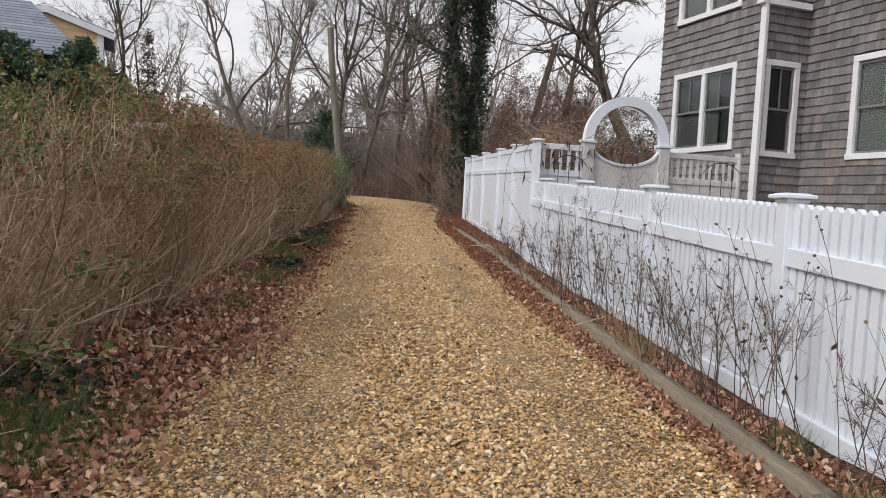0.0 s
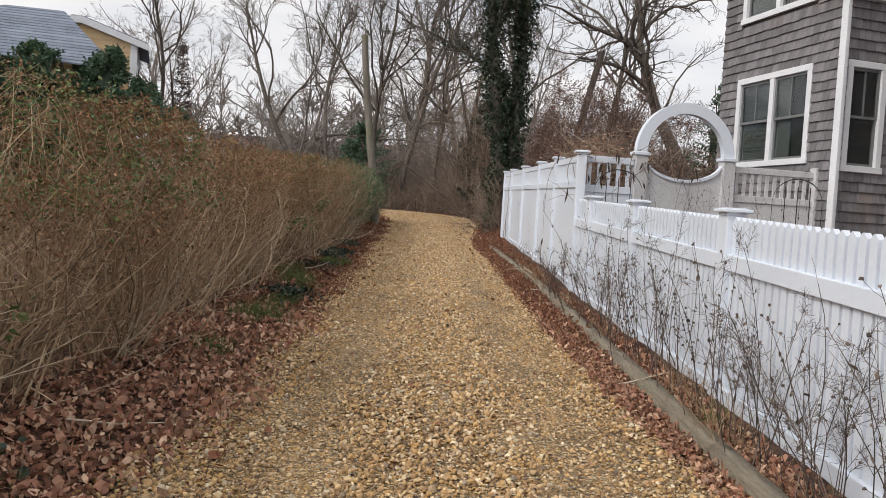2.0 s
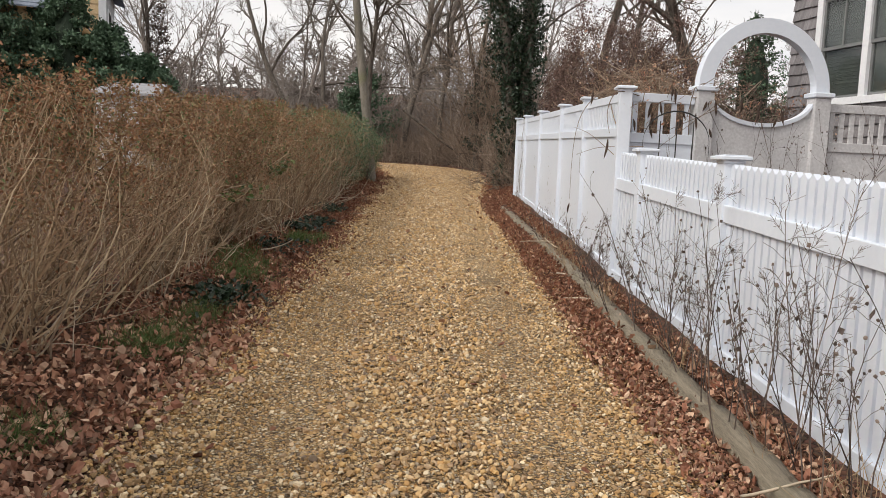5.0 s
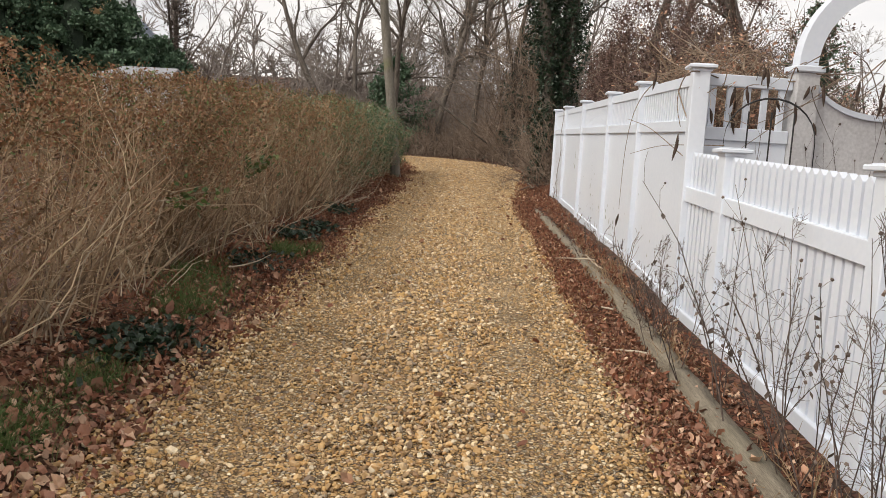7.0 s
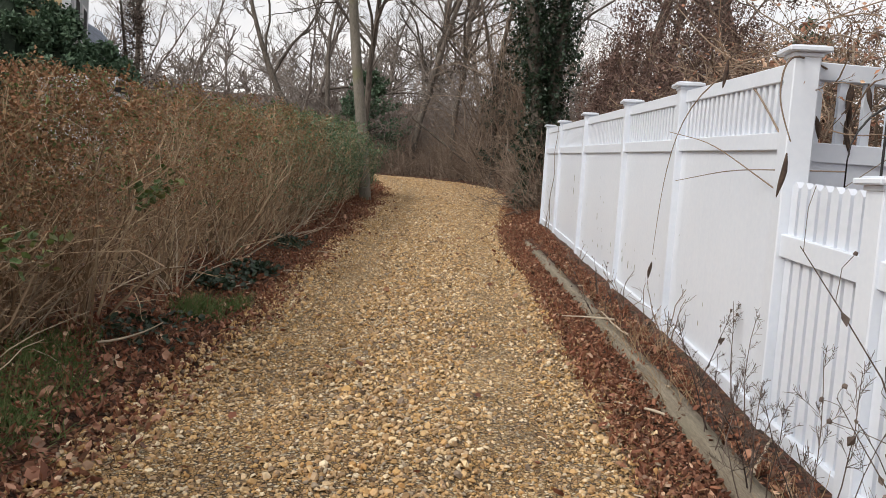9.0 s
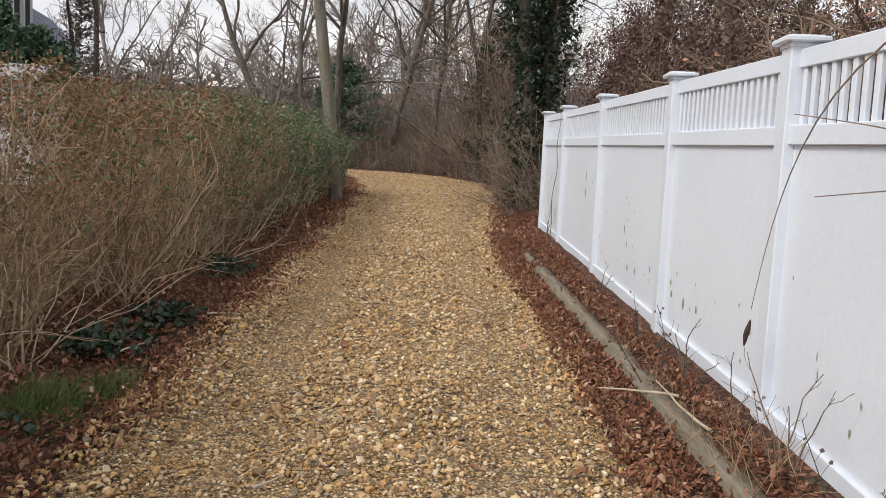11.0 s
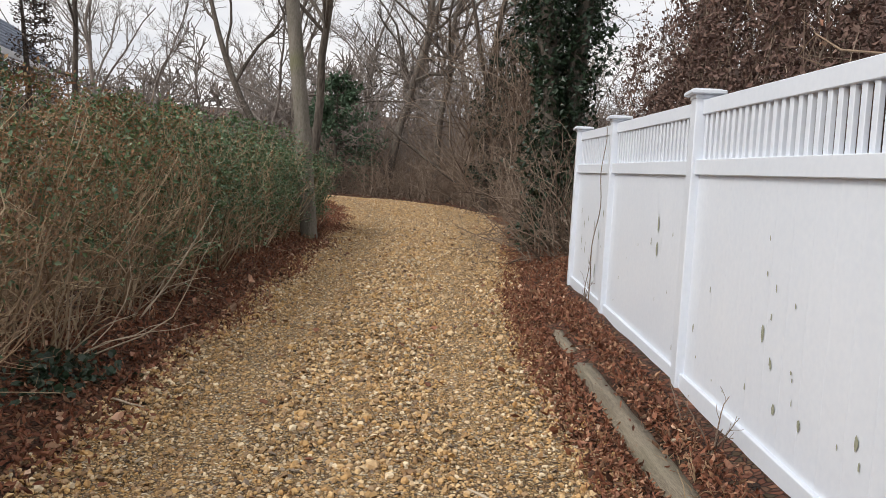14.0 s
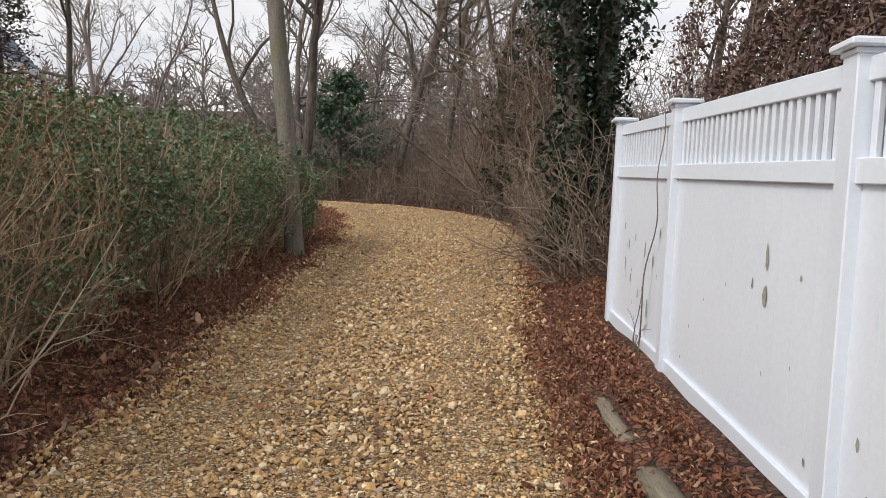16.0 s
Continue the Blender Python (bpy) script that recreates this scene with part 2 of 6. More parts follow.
M_GREYWALL = material("pale_grey_siding", (0.42, 0.44, 0.47), (0.55, 0.57, 0.60), 2, 0.8, 0.1, 20)
M_SHEDROOF = material("pale_weathered_shingles", (0.24, 0.245, 0.26), (0.36, 0.365, 0.38), 5, 0.9, 0.3, 25)
M_MOSS = material("algae_spot", (0.22, 0.23, 0.17), (0.38, 0.39, 0.30), 30, 0.9, 0.0, 60)
M_POD = material("dry_pod", (0.033, 0.022, 0.017), (0.088, 0.055, 0.039), 20, 0.8, 0.4, 60)
M_GLASS = bpy.data.materials.new("window_glass")
M_GLASS.use_nodes = True
gb = M_GLASS.node_tree.nodes["Principled BSDF"]
gb.inputs["Base Color"].default_value = (0.75, 0.8, 0.8, 1)
gb.inputs["Roughness"].default_value = 0.03
gb.inputs["Transmission Weight"].default_value = 1.0
gb.inputs["IOR"].default_value = 1.45


# ---- building blocks ----
def smooth(a, b, v):
    t = np.clip((v - a) / (b - a), 0, 1)
    return t * t * (3 - 2 * t)


def ease(y):
    """Distance along the lane, levelling out behind the start and past the bend."""
    y = np.asarray(y, float)
    y = np.where(y > 36, 36 + 8 * (1 - np.exp(-(y - 36) / 8)), y)
    return np.where(y < -4, -4 - 6 * (1 - np.exp((y + 4) / 6)), y)


def gz(x, y):
    return 0.08 + 0.0455 * ease(y) + 13 * smooth(66, 150, np.asarray(y, float)) * smooth(24, -12, np.asarray(x, float))


def fence_x(y):
    """The front face of the white fences, in plan."""
    y = np.asarray(y, float)
    return np.where(y > 12, 1.82 - 0.0385 * (y - 12), 1.82 + 0.0493 * (12 - y))


def left_edge(y):
    return np.interp(y, [-8, 3.3, 5.2, 7, 10.5, 14, 17.3, 20, 23, 26.8, 29, 33, 37.5, 41], [-1.45, -1.31, -1.15, -1.12, -1.22, -1.3, -1.48, -1.62, -1.76, -2.0, -2.15, -2.9, -4.2, -7])


def right_edge(y):
    return np.interp(y, [-8, 3.5, 5.2, 7.1, 9.2, 11.5, 15.2, 17, 19, 22.6, 27, 30.8, 34.1, 37.4, 39.6, 41], [1.9, 1.72, 1.66, 1.45, 1.3, 1.2, 1.05, 0.98, 0.82, 0.78, 1.05, 1.2, 0.7, -0.7, -2.6, -7])


def bank(x, y):
    """Height of the ground with its leafy verges."""
    g = gz(x, y)
    right = smooth(0.15, 0.75, x - right_edge(y)) * (0.13 + 0.06 * smooth(11, 14, y)) * smooth(34, 28, y)
    left = smooth(0.1, 0.9, left_edge(y) - x) * 0.10 * smooth(40, 34, y)
    return g + right + left


def fast_mesh(name, V, F, mats, smooth_shade=False):
    V = np.asarray(V, np.float32)
    F = np.asarray(F, np.int32)
    me = bpy.data.meshes.new(name)
    k = F.shape[1]
    me.vertices.add(len(V))
    me.vertices.foreach_set("co", V.ravel())
    me.loops.add(F.size)
    me.loops.foreach_set("vertex_index", F.ravel())
    me.polygons.add(len(F))
    me.polygons.foreach_set("loop_start", np.arange(0, F.size, k, dtype=np.int32))
    me.polygons.foreach_set("use_smooth", np.full(len(F), bool(smooth_shade)))
    for m in mats if isinstance(mats, (list, tuple)) else [mats]:
        me.materials.append(m)
    me.update(calc_edges=True)
    return me


def thing(name, label, category, at=(0, 0, 0), group="", kind="", turn=0):
    e = new(name)
    e.empty_display_size = 0.2
    e.matrix_world = pose(*at, 0, 0, turn)
    return tagged(e, label, category, group, kind)


MASSES = ("stem_mass", "twig_mass", "pale_stem_mass", "foliage", "vine_mass", "stalk_mass", "plume_mass", "seed_mass", "blade_mass", "shingle_cladding", "crown", "ivy_cover", "dry_foliage", "green_foliage", "evergreen_foliage", "branch_mass", "roofing", "clapboard_siding")


def child(name, me, parent, label=""):
    ob = new(name, me)
    ob.parent = parent
    return tagged(ob, label, kind="stuff" if name in MASSES else "")


def part(name, bm, mat, parent, label=""):
    me = bpy.data.meshes.new(name)
    bmesh.ops.recalc_face_normals(bm, faces=bm.faces)
    bm.to_mesh(me)
    bm.free()
    me.materials.append(mat)
    return child(name, me, parent, label)


def box(x0, x1, y0, y1, z0, z1, bevel=0.0, bm=None, m=None):
    fresh = bmesh.new()
    r = bmesh.ops.create_cube(fresh, size=1)
    bmesh.ops.transform(fresh, verts=fresh.verts, matrix=Matrix.LocRotScale(((x0 + x1) / 2, (y0 + y1) / 2, (z0 + z1) / 2), None, (abs(x1 - x0), abs(y1 - y0), abs(z1 - z0))))
    if bevel:
        bmesh.ops.bevel(fresh, geom=fresh.edges[:], offset=bevel, segments=1, affect="EDGES", profile=0.7)
    if m:
        bmesh.ops.transform(fresh, verts=fresh.verts, matrix=m)
    if bm is None:
        return fresh
    tmp = bpy.data.meshes.new("tmp")
    fresh.to_mesh(tmp)
    fresh.free()
    bm.from_mesh(tmp)
    bpy.data.meshes.remove(tmp)
    return bm


def turns(n, rng, tilt=1.0):
    """n random turns: any heading, leaning by up to tilt radians."""
    a = rng.uniform(0, 2 * np.pi, n)
    b = rng.normal(0, tilt, n)
    c = rng.normal(0, tilt, n)
    ca, sa, cb, sb, cc, sc = np.cos(a), np.sin(a), np.cos(b), np.sin(b), np.cos(c), np.sin(c)
    o, i = np.zeros(n), np.ones(n)
    Z = np.stack([ca, -sa, o, sa, ca, o, o, o, i], 1).reshape(n, 3, 3)
    X = np.stack([i, o, o, o, cb, -sb, o, sb, cb], 1).reshape(n, 3, 3)
    Y = np.stack([cc, o, sc, o, i, o, -sc, o, cc], 1).reshape(n, 3, 3)
    return X @ Y @ Z


def scatter(tv, tf, turn, size, place):
    tv, tf = np.asarray(tv, float), np.asarray(tf, int)
    n = len(place)
    size = np.asarray(size, float)
    if size.ndim == 1:
        size = size[:, None]
    V = np.einsum("nij,nkj->nki", turn, tv[None] * size[:, None, :] if size.shape[1] == 3 else tv[None] * size[:, :, None]) + np.asarray(place)[:, None, :]
    F = tf[None] + (np.arange(n) * len(tv))[:, None, None]
    return V.reshape(-1, 3), F.reshape(-1, tf.shape[1])


def tubes(P, R, sides):
    """Tapered tubes along n lines of k points each."""
    P, R = np.asarray(P, float), np.asarray(R, float)
    n, k, _ = P.shape
    d = P[:, -1] - P[:, 0]
    d /= np.linalg.norm(d, axis=1, keepdims=True) + 1e-9
    h = np.where(np.abs(d[:, 2:3]) > 0.8, np.array([[1.0, 0, 0]]), np.array([[0, 0, 1.0]]))
    u = np.cross(d, h)
    u /= np.linalg.norm(u, axis=1, keepdims=True) + 1e-9
    w = np.cross(d, u)
    a = np.arange(sides) * 2 * np.pi / sides
    ring = u[:, None, :] * np.cos(a)[None, :, None] + w[:, None, :] * np.sin(a)[None, :, None]
    V = P[:, :, None, :] + R[:, :, None, None] * ring[:, None, :, :]
    i = np.arange(k - 1)[:, None] * sides
    j = np.arange(sides)[None, :]
    j2 = (j + 1) % sides
    F = np.stack([i + j, i + j2, i + sides + j2, i + sides + j], -1).reshape(-1, 4)
    F = F[None] + (np.arange(n) * k * sides)[:, None, None]
    return V.reshape(-1, 3), F.reshape(-1, 4)


def joined(chunks):
    Vs, Fs, o = [], [], 0
    for V, F in chunks:
        Vs.append(V)
        Fs.append(F + o)
        o += len(V)
    return np.concatenate(Vs), np.concatenate(Fs)


def unit(v):
    return v / (np.linalg.norm(v, axis=-1, keepdims=True) + 1e-9)


def grow(start, way, length, r0, r1, k, rng, wander=0.25, lift=0.0):
    """Wandering tapered lines from each start along each way."""
    n = len(start)
    P = np.zeros((n, k, 3))
    P[:, 0] = start
    d = unit(np.asarray(way, float))
    step = (np.asarray(length, float) / (k - 1))[:, None] * np.ones((n, 1))
    for i in range(1, k):
        d = unit(d + rng.normal(0, wander, (n, 3)) + np.array([0, 0, lift]))
        P[:, i] = P[:, i - 1] + d * step
    t = np.linspace(0, 1, k)[None, :]
    R = np.asarray(r0)[:, None] * (1 - t) + np.asarray(r1)[:, None] * t
    return P, R


def sprout(P, R, per, spread, ratio, k, rng, lo=0.3, hi=1.0, wander=0.25, lift=0.05, thin=0.55, tip=0.35):
    """Side branches of the lines P."""
    n, kk, _ = P.shape
    who = np.repeat(np.arange(n), per)
    t = rng.uniform(lo, hi, len(who)) * (kk - 1) * 0.999
    i = t.astype(int)
    f = (t - i)[:, None]
    start = P[who, i] * (1 - f) + P[who, i + 1] * f
    rad = R[who, i] * (1 - f[:, 0]) + R[who, i + 1] * f[:, 0]
    tang = unit(P[who, i + 1] - P[who, i])
    side = unit(np.cross(tang, rng.normal(0, 1, tang.shape)))
    ang = rng.normal(spread, 0.18, len(who))[:, None]
    way = tang * np.cos(ang) + side * np.sin(ang)
    full = np.linalg.norm(P[:, -1] - P[:, 0], axis=1)[who]
    length = full * ratio * rng.uniform(0.6, 1.25, len(who)) * (1.15 - 0.6 * t / (kk - 1))
    return grow(start, way, length, rad * thin, rad * thin * tip, k, rng, wander, lift)


LEAF_V = [(0, 0, 0), (-0.42, 0.22, 0.18), (0.03, 0.42, 0), (0.36, 0.30, 0.24), (-0.50, 0.78, 0.30), (0, 0.62, 0.10), (0.46, 0.66, 0.12), (0.10, 1.08, 0.36)]
LEAF_F = [(0, 2, 1), (0, 3, 2), (1, 2, 5), (1, 5, 4), (2, 3, 6), (2, 6, 5), (4, 5, 7), (5, 6, 7)]
CURL_V = [(0, 0, 0), (-0.32, 0.5, 0.28), (0, 0.45, 0), (0.30, 0.58, 0.24), (0.06, 1.05, 0.32)]
SMALL_V = [(0, 0, 0), (-0.28, 0.5, 0.1), (0, 0.5, 0), (0.28, 0.5, 0.1), (0, 1, 0.05)]
SMALL_F = [(0, 2, 1), (0, 3, 2), (1, 2, 4), (2, 3, 4)]
TINY_V = [(0, 0, 0), (-0.30, 0.5, 0.14), (0.30, 0.5, 0.14), (0, 1, 0.05)]
TINY_F = [(0, 3, 1), (0, 2, 3)]
# a rounded stone: two rings of four
STONE_V = [(1, 0, -0.4), (0, 1, -0.4), (-1, 0, -0.4), (0, -1, -0.4), (0.62, 0.5, 0.5), (-0.5, 0.62, 0.55), (-0.62, -0.5, 0.5), (0.5, -0.62, 0.45)]
STONE_F = [(0, 1, 4), (1, 5, 4), (1, 2, 5), (2, 6, 5), (2, 3, 6), (3, 7, 6), (3, 0, 7), (0, 4, 7), (4, 5, 6), (4, 6, 7)]




# ---- ground and lane ----
def build_ground():
    xs = np.concatenate([[-900, -400, -150, -70, -40, -25, -16, -10, -7], np.arange(-5, 4.01, 0.25), [5, 7, 10, 16, 25, 40, 70, 150, 400, 900]])
    ys = np.concatenate([[-900, -300, -100, -40, -20, -12], np.arange(-8, 44, 0.5), [46, 50, 56, 62, 68, 74, 80, 88, 96, 110, 130, 160, 300, 900]])
    X, Y = np.meshgrid(xs, ys)
    Z = bank(X, Y)
    rng = np.random.RandomState(3)
    near = (np.abs(X) < 6) & (Y > -9) & (Y < 46) & ((X > right_edge(Y) + 0.1) | (X < left_edge(Y) - 0.1))
    Z = Z + np.where(near, rng.normal(0, 0.012, Z.shape), 0) - np.where((X < right_edge(Y)) & (X > left_edge(Y)), 0.03, 0)
    V = np.stack([X, Y, Z], -1).reshape(-1, 3)
    nx, ny = len(xs), len(ys)
    i = (np.arange(ny - 1)[:, None] * nx + np.arange(nx - 1)[None, :]).ravel()
    F = np.stack([i, i + 1, i + nx + 1, i + nx], 1)
    tagged(new("ground", fast_mesh("ground", V, F, M_SOIL, True)), "brown leaf-covered earth on both sides of the lane", "ground", kind="structure")
    ys = np.arange(-8, 40.9, 0.3)
    us = np.linspace(0, 1, 15)
    rng = np.random.RandomState(4)
    L = left_edge(ys) - 0.14 + rng.normal(0, 0.04, len(ys))
    Rr = right_edge(ys) + 0.14 + rng.normal(0, 0.04, len(ys))
    X = L[:, None] * (1 - us) + Rr[:, None] * us
    Y = np.repeat(ys[:, None], len(us), 1)
    Z = gz(X, Y) + 0.012 + 0.02 * np.sin(np.pi * us)[None, :] + rng.normal(0, 0.004, X.shape)
    # shallow wheel tracks
    Z = Z - 0.016 * (np.exp(-((us - 0.22) / 0.1) ** 2) + np.exp(-((us - 0.78) / 0.1) ** 2))[None, :]
    Z[:, 0] -= 0.05
    Z[:, -1] -= 0.05
    V = np.stack([X, Y, Z], -1).reshape(-1, 3)
    nx = len(us)
    i = (np.arange(len(ys) - 1)[:, None] * nx + np.arange(nx - 1)[None, :]).ravel()
    F = np.stack([i, i + 1, i + nx + 1, i + nx], 1)
    tagged(new("road", fast_mesh("road", V, F, M_GRAVEL, True)), "golden pea gravel lane with shallow wheel tracks", "gravel lane", kind="structure")


def lane_z(x, y):
    u = (x - left_edge(y)) / (right_edge(y) - left_edge(y))
    return gz(x, y) + 0.012 + 0.02 * np.sin(np.pi * np.clip(u, 0, 1)) - 0.016 * (np.exp(-((u - 0.22) / 0.1) ** 2) + np.exp(-((u - 0.78) / 0.1) ** 2))


def build_gravel():
    rng = np.random.RandomState(11)
    n = 146000
    y = 2.2 + 37.5 * rng.uniform(0, 1, n) ** 1.45
    y[:26000] = 2.4 - 10 * rng.uniform(0, 1, 26000) ** 1.6
    u = rng.uniform(-0.07, 1.07, n)
    x = left_edge(y) * (1 - u) + right_edge(y) * u
    s = rng.gamma(5, 0.00142, n) + 0.0036
    track = np.exp(-((u - 0.2) / 0.12) ** 2) + np.exp(-((u - 0.8) / 0.12) ** 2)
    s = s * (1.12 - 0.3 * track) * (1 + 0.3 * smooth(10, 30, y))
    size = np.stack([s * rng.uniform(0.9, 1.35, n), s * rng.uniform(0.8, 1.1, n), s * rng.uniform(0.6, 0.95, n)], 1)
    V, F = scatter(STONE_V, STONE_F, turns(n, rng, 0.6), size, np.stack([x, y, lane_z(x, y) + s * 0.45], 1))
    tagged(new("gravel", fast_mesh("gravel", V, F, M_PEBBLE)), "loose golden and tan pebbles on the lane", "gravel", kind="stuff")


tx = lambda y: float(np.interp(y, [-2, 2, 3.3, 4.8, 7, 9.3, 11, 13.8, 15.2, 18, 18.9, 20.2], [2.1, 1.96, 1.90, 1.82, 1.72, 1.68, 1.58, 1.48, 1.40, 1.22, 1.18, 1.10]))


def build_leaves():
    rng = np.random.RandomState(12)
    # verge by the fence
    n = 84000
    y = 1.0 + 32 * rng.uniform(0, 1, n) ** 0.9
    d = rng.beta(1.2, 1.15, n)
    x = right_edge(y) - 0.12 + d * (np.where(y < 22, fence_x(y) - 0.07, fence_x(y) + 1.0) - right_edge(y) + 0.1)
    keep = rng.uniform(0, 1, n) < np.where(d < 0.1, 0.45, 1)
    # verge by the hedge
    m = 54000
    y2 = rng.uniform(1.0, 36, m)
    d2 = rng.beta(1.2, 1.7, m)
    x2 = left_edge(y2) + 0.16 + 0.10 * np.sin(y2 * 2.3) - d2 * 1.5
    keep2 = rng.uniform(0, 1, m) < np.where(d2 < 0.12, 0.35, 1)
    # the bend
    q = 6000
    y3 = rng.uniform(33, 44, q)
    x3 = rng.uniform(-7, 4, q)
    off = (x3 > right_edge(np.minimum(y3, 41)) - 0.1) | (x3 < left_edge(y3) - 0.1) | (y3 > 41)
    X = np.concatenate([x[keep], x2[keep2], x3[off]])
    Y = np.concatenate([y[keep], y2[keep2], y3[off]])
    bare = (np.abs(X - np.interp(Y, np.arange(-2, 20.3, 0.5), [tx(q) for q in np.arange(-2, 20.3, 0.5)])) > 0.085) | (Y > 20.2) | (rng.uniform(0, 1, len(X)) < 0.06)
    X, Y = X[bare], Y[bare]
    n = len(X)
    Z = bank(X, Y) + rng.uniform(0.006, 0.06, n)
    s = rng.gamma(7, 0.0041, n) + 0.008
    sz = np.stack([s * rng.uniform(0.45, 1.05, n), s, s * rng.uniform(-2.6, 3.2, n)], 1)
    tan = rng.uniform(0, 1, n) < smooth(13, 6, Y) * np.where(X < 0, 0.95, 0.75) + 0.05
    sz = sz * np.where(X < 0, np.where(tan, 1.05, 0.9), 0.8)[:, None]
    tilt = turns(n, rng, 0.75)
    place = np.stack([X, Y, Z], 1)
    V, F = scatter(CURL_V, SMALL_F, tilt[~tan], sz[~tan], place[~tan])
    tagged(new("fallen_leaves", fast_mesh("fallen_leaves", V, F, M_LEAF_DEAD)), "red-brown fallen oak leaves lying along both verges", "fallen leaves", kind="stuff")
    V, F = scatter(LEAF_V, LEAF_F, tilt[tan], sz[tan], place[tan])
    tagged(new("fallen_oak_leaves", fast_mesh("fallen_oak_leaves", V, F, M_LEAF_TAN)), "tan fallen oak leaves lying thick under the hedge", "fallen leaves", kind="stuff")
    # stray leaves on the gravel
    n = 260
    y = rng.uniform(2.5, 30, n)
    u = np.where(rng.uniform(0, 1, n) < 0.5, rng.beta(1, 4, n), 1 - rng.beta(1, 4, n))
    x = left_edge(y) * (1 - u) + right_edge(y) * u
    s = rng.uniform(0.03, 0.06, n)
    V, F = scatter(LEAF_V, LEAF_F, turns(n, rng, 0.3), s, np.stack([x, y, lane_z(x, y) + 0.025], 1))
    tagged(new("stray_leaves", fast_mesh("stray_leaves", V, F, M_LEAF_DEAD)), "single brown leaves blown onto the gravel", "fallen leaves", kind="stuff")


def build_grass():
    rng = np.random.RandomState(14)
    spots = [(-1.8, 3.75, 0.42, 2400), (-2.1, 3.2, 0.4, 1400), (-1.62, 9.0, 0.22, 800), (-1.6, 9.75, 0.16, 450), (-1.75, 11.3, 0.22, 600), (-1.72, 13.85, 0.17, 900), (-1.55, 14.2, 0.10, 260), (-1.62, 7.4, 0.15, 250), (-1.85, 11.9, 0.3, 450), (-2.1, 12.4, 0.25, 400), (2.05, 4.0, 0.12, 200), (2.0, 3.2, 0.15, 200), (1.9, 6.3, 0.08, 90)]
    ch = []
    for cx, cy, r, n in spots:
        p = np.stack([cx + rng.normal(0, r * 0.5, n), cy + rng.normal(0, r * 0.8, n)], 1)
        st = np.column_stack([p, bank(p[:, 0], p[:, 1]) - 0.01])
        way = rng.normal(0, 0.5, (n, 3)) + np.array([0, 0, 1.0])
        P, R = grow(st, way, rng.uniform(0.08, 0.20, n), np.full(n, 0.0032), np.full(n, 0.0006), 4, rng, 0.25, -0.12)
        ch.append(tubes(P, R, 3))
    tagged(new("grass", fast_mesh("grass", *joined(ch), M_GRASS)), "small tufts of green and yellowing grass among leaves", "grass", kind="stuff")
    ch = []
    for cx, cy, r, n in [(-2.0, 4.4, 0.3, 260), (-1.62, 10.35, 0.22, 320), (-1.9, 14.8, 0.18, 240), (-1.8, 15.6, 0.18, 240), (-1.95, 17.6, 0.25, 220), (-1.8, 13.1, 0.2, 120)]:
        p = np.stack([cx + rng.normal(0, r * 0.6, n), cy + rng.normal(0, r, n)], 1)
        z = bank(p[:, 0], p[:, 1]) + rng.uniform(0.03, 0.10, n)
        ch.append(scatter(LEAF_V, LEAF_F, turns(n, rng, 0.5), rng.uniform(0.035, 0.06, n), np.column_stack([p, z])))
    tagged(new("ground_ivy", fast_mesh("ground_ivy", *joined(ch), M_IVY)), "dark green ivy creeping among fallen leaves", "ivy", kind="stuff")


build_ground()
build_leaves()
build_grass()


# ---- timber edging ----
def timber(x0, y0, x1, y1, sink=0.0, width=0.148, height=0.13):
    length = math.hypot(x1 - x0, y1 - y0) - 0.008
    bm = box(-width / 2, width / 2, 0, length, -height, 0.0)
    bmesh.ops.subdivide_edges(bm, edges=[e for e in bm.edges if abs(e.verts[0].co.y - e.verts[1].co.y) > 0.1], cuts=23)
    bmesh.ops.bevel(bm, geom=[e for e in bm.edges if abs(e.verts[0].co.x - e.verts[1].co.x) < 1e-4 and abs(e.verts[0].co.z - e.verts[1].co.z) < 1e-4], offset=0.018, segments=2, affect="EDGES")
    for v in bm.verts:
        w = noise.noise_vector(v.co * 3 + Vector((x0 * 7, y0 * 3, 0)))
        u = noise.noise_vector(v.co * 11 + Vector((y0, x0, 0)))
        v.co += Vector((w.x * 0.014 + u.x * 0.006, 0, w.z * 0.012 + u.z * 0.006))
    me = bpy.data.meshes.new("landscape_timber")
    bmesh.ops.recalc_face_normals(bm, faces=bm.faces)
    bm.to_mesh(me)
    bm.free()
    me.materials.append(M_TIE)
    for p in me.polygons:
        p.use_smooth = True
    ob = new("landscape_timber", me)
    z0, z1 = float(gz(0, y0)), float(gz(0, y1))
    ob.matrix_world = pose(x0, y0, z0 + 0.10 - sink, math.degrees(math.atan2(z1 - z0, length)), 0, -math.degrees(math.atan2(x1 - x0, y1 - y0)))
    return ob


for ya, yb, sink in [(-1.5, 0.9, 0.0), (0.9, 3.32, 0.0), (3.32, 5.75, 0.004), (5.75, 8.2, 0.0), (8.2, 10.65, 0.006), (10.65, 13.1, 0.0), (13.1, 15.6, 0.01), (15.6, 18.72, 0.02)]:
    tagged(timber(tx(ya), ya, tx(yb), yb, sink), "weathered grey landscape timber edging the gravel lane", "timber edging", group="timber edging")
for ya, yb in [(19.15, 19.85)]:
    tagged(timber(tx(ya), ya, tx(yb), yb, 0.035, 0.1, 0.1), "short broken timber end half buried in leaves", "timber edging", group="timber edging")


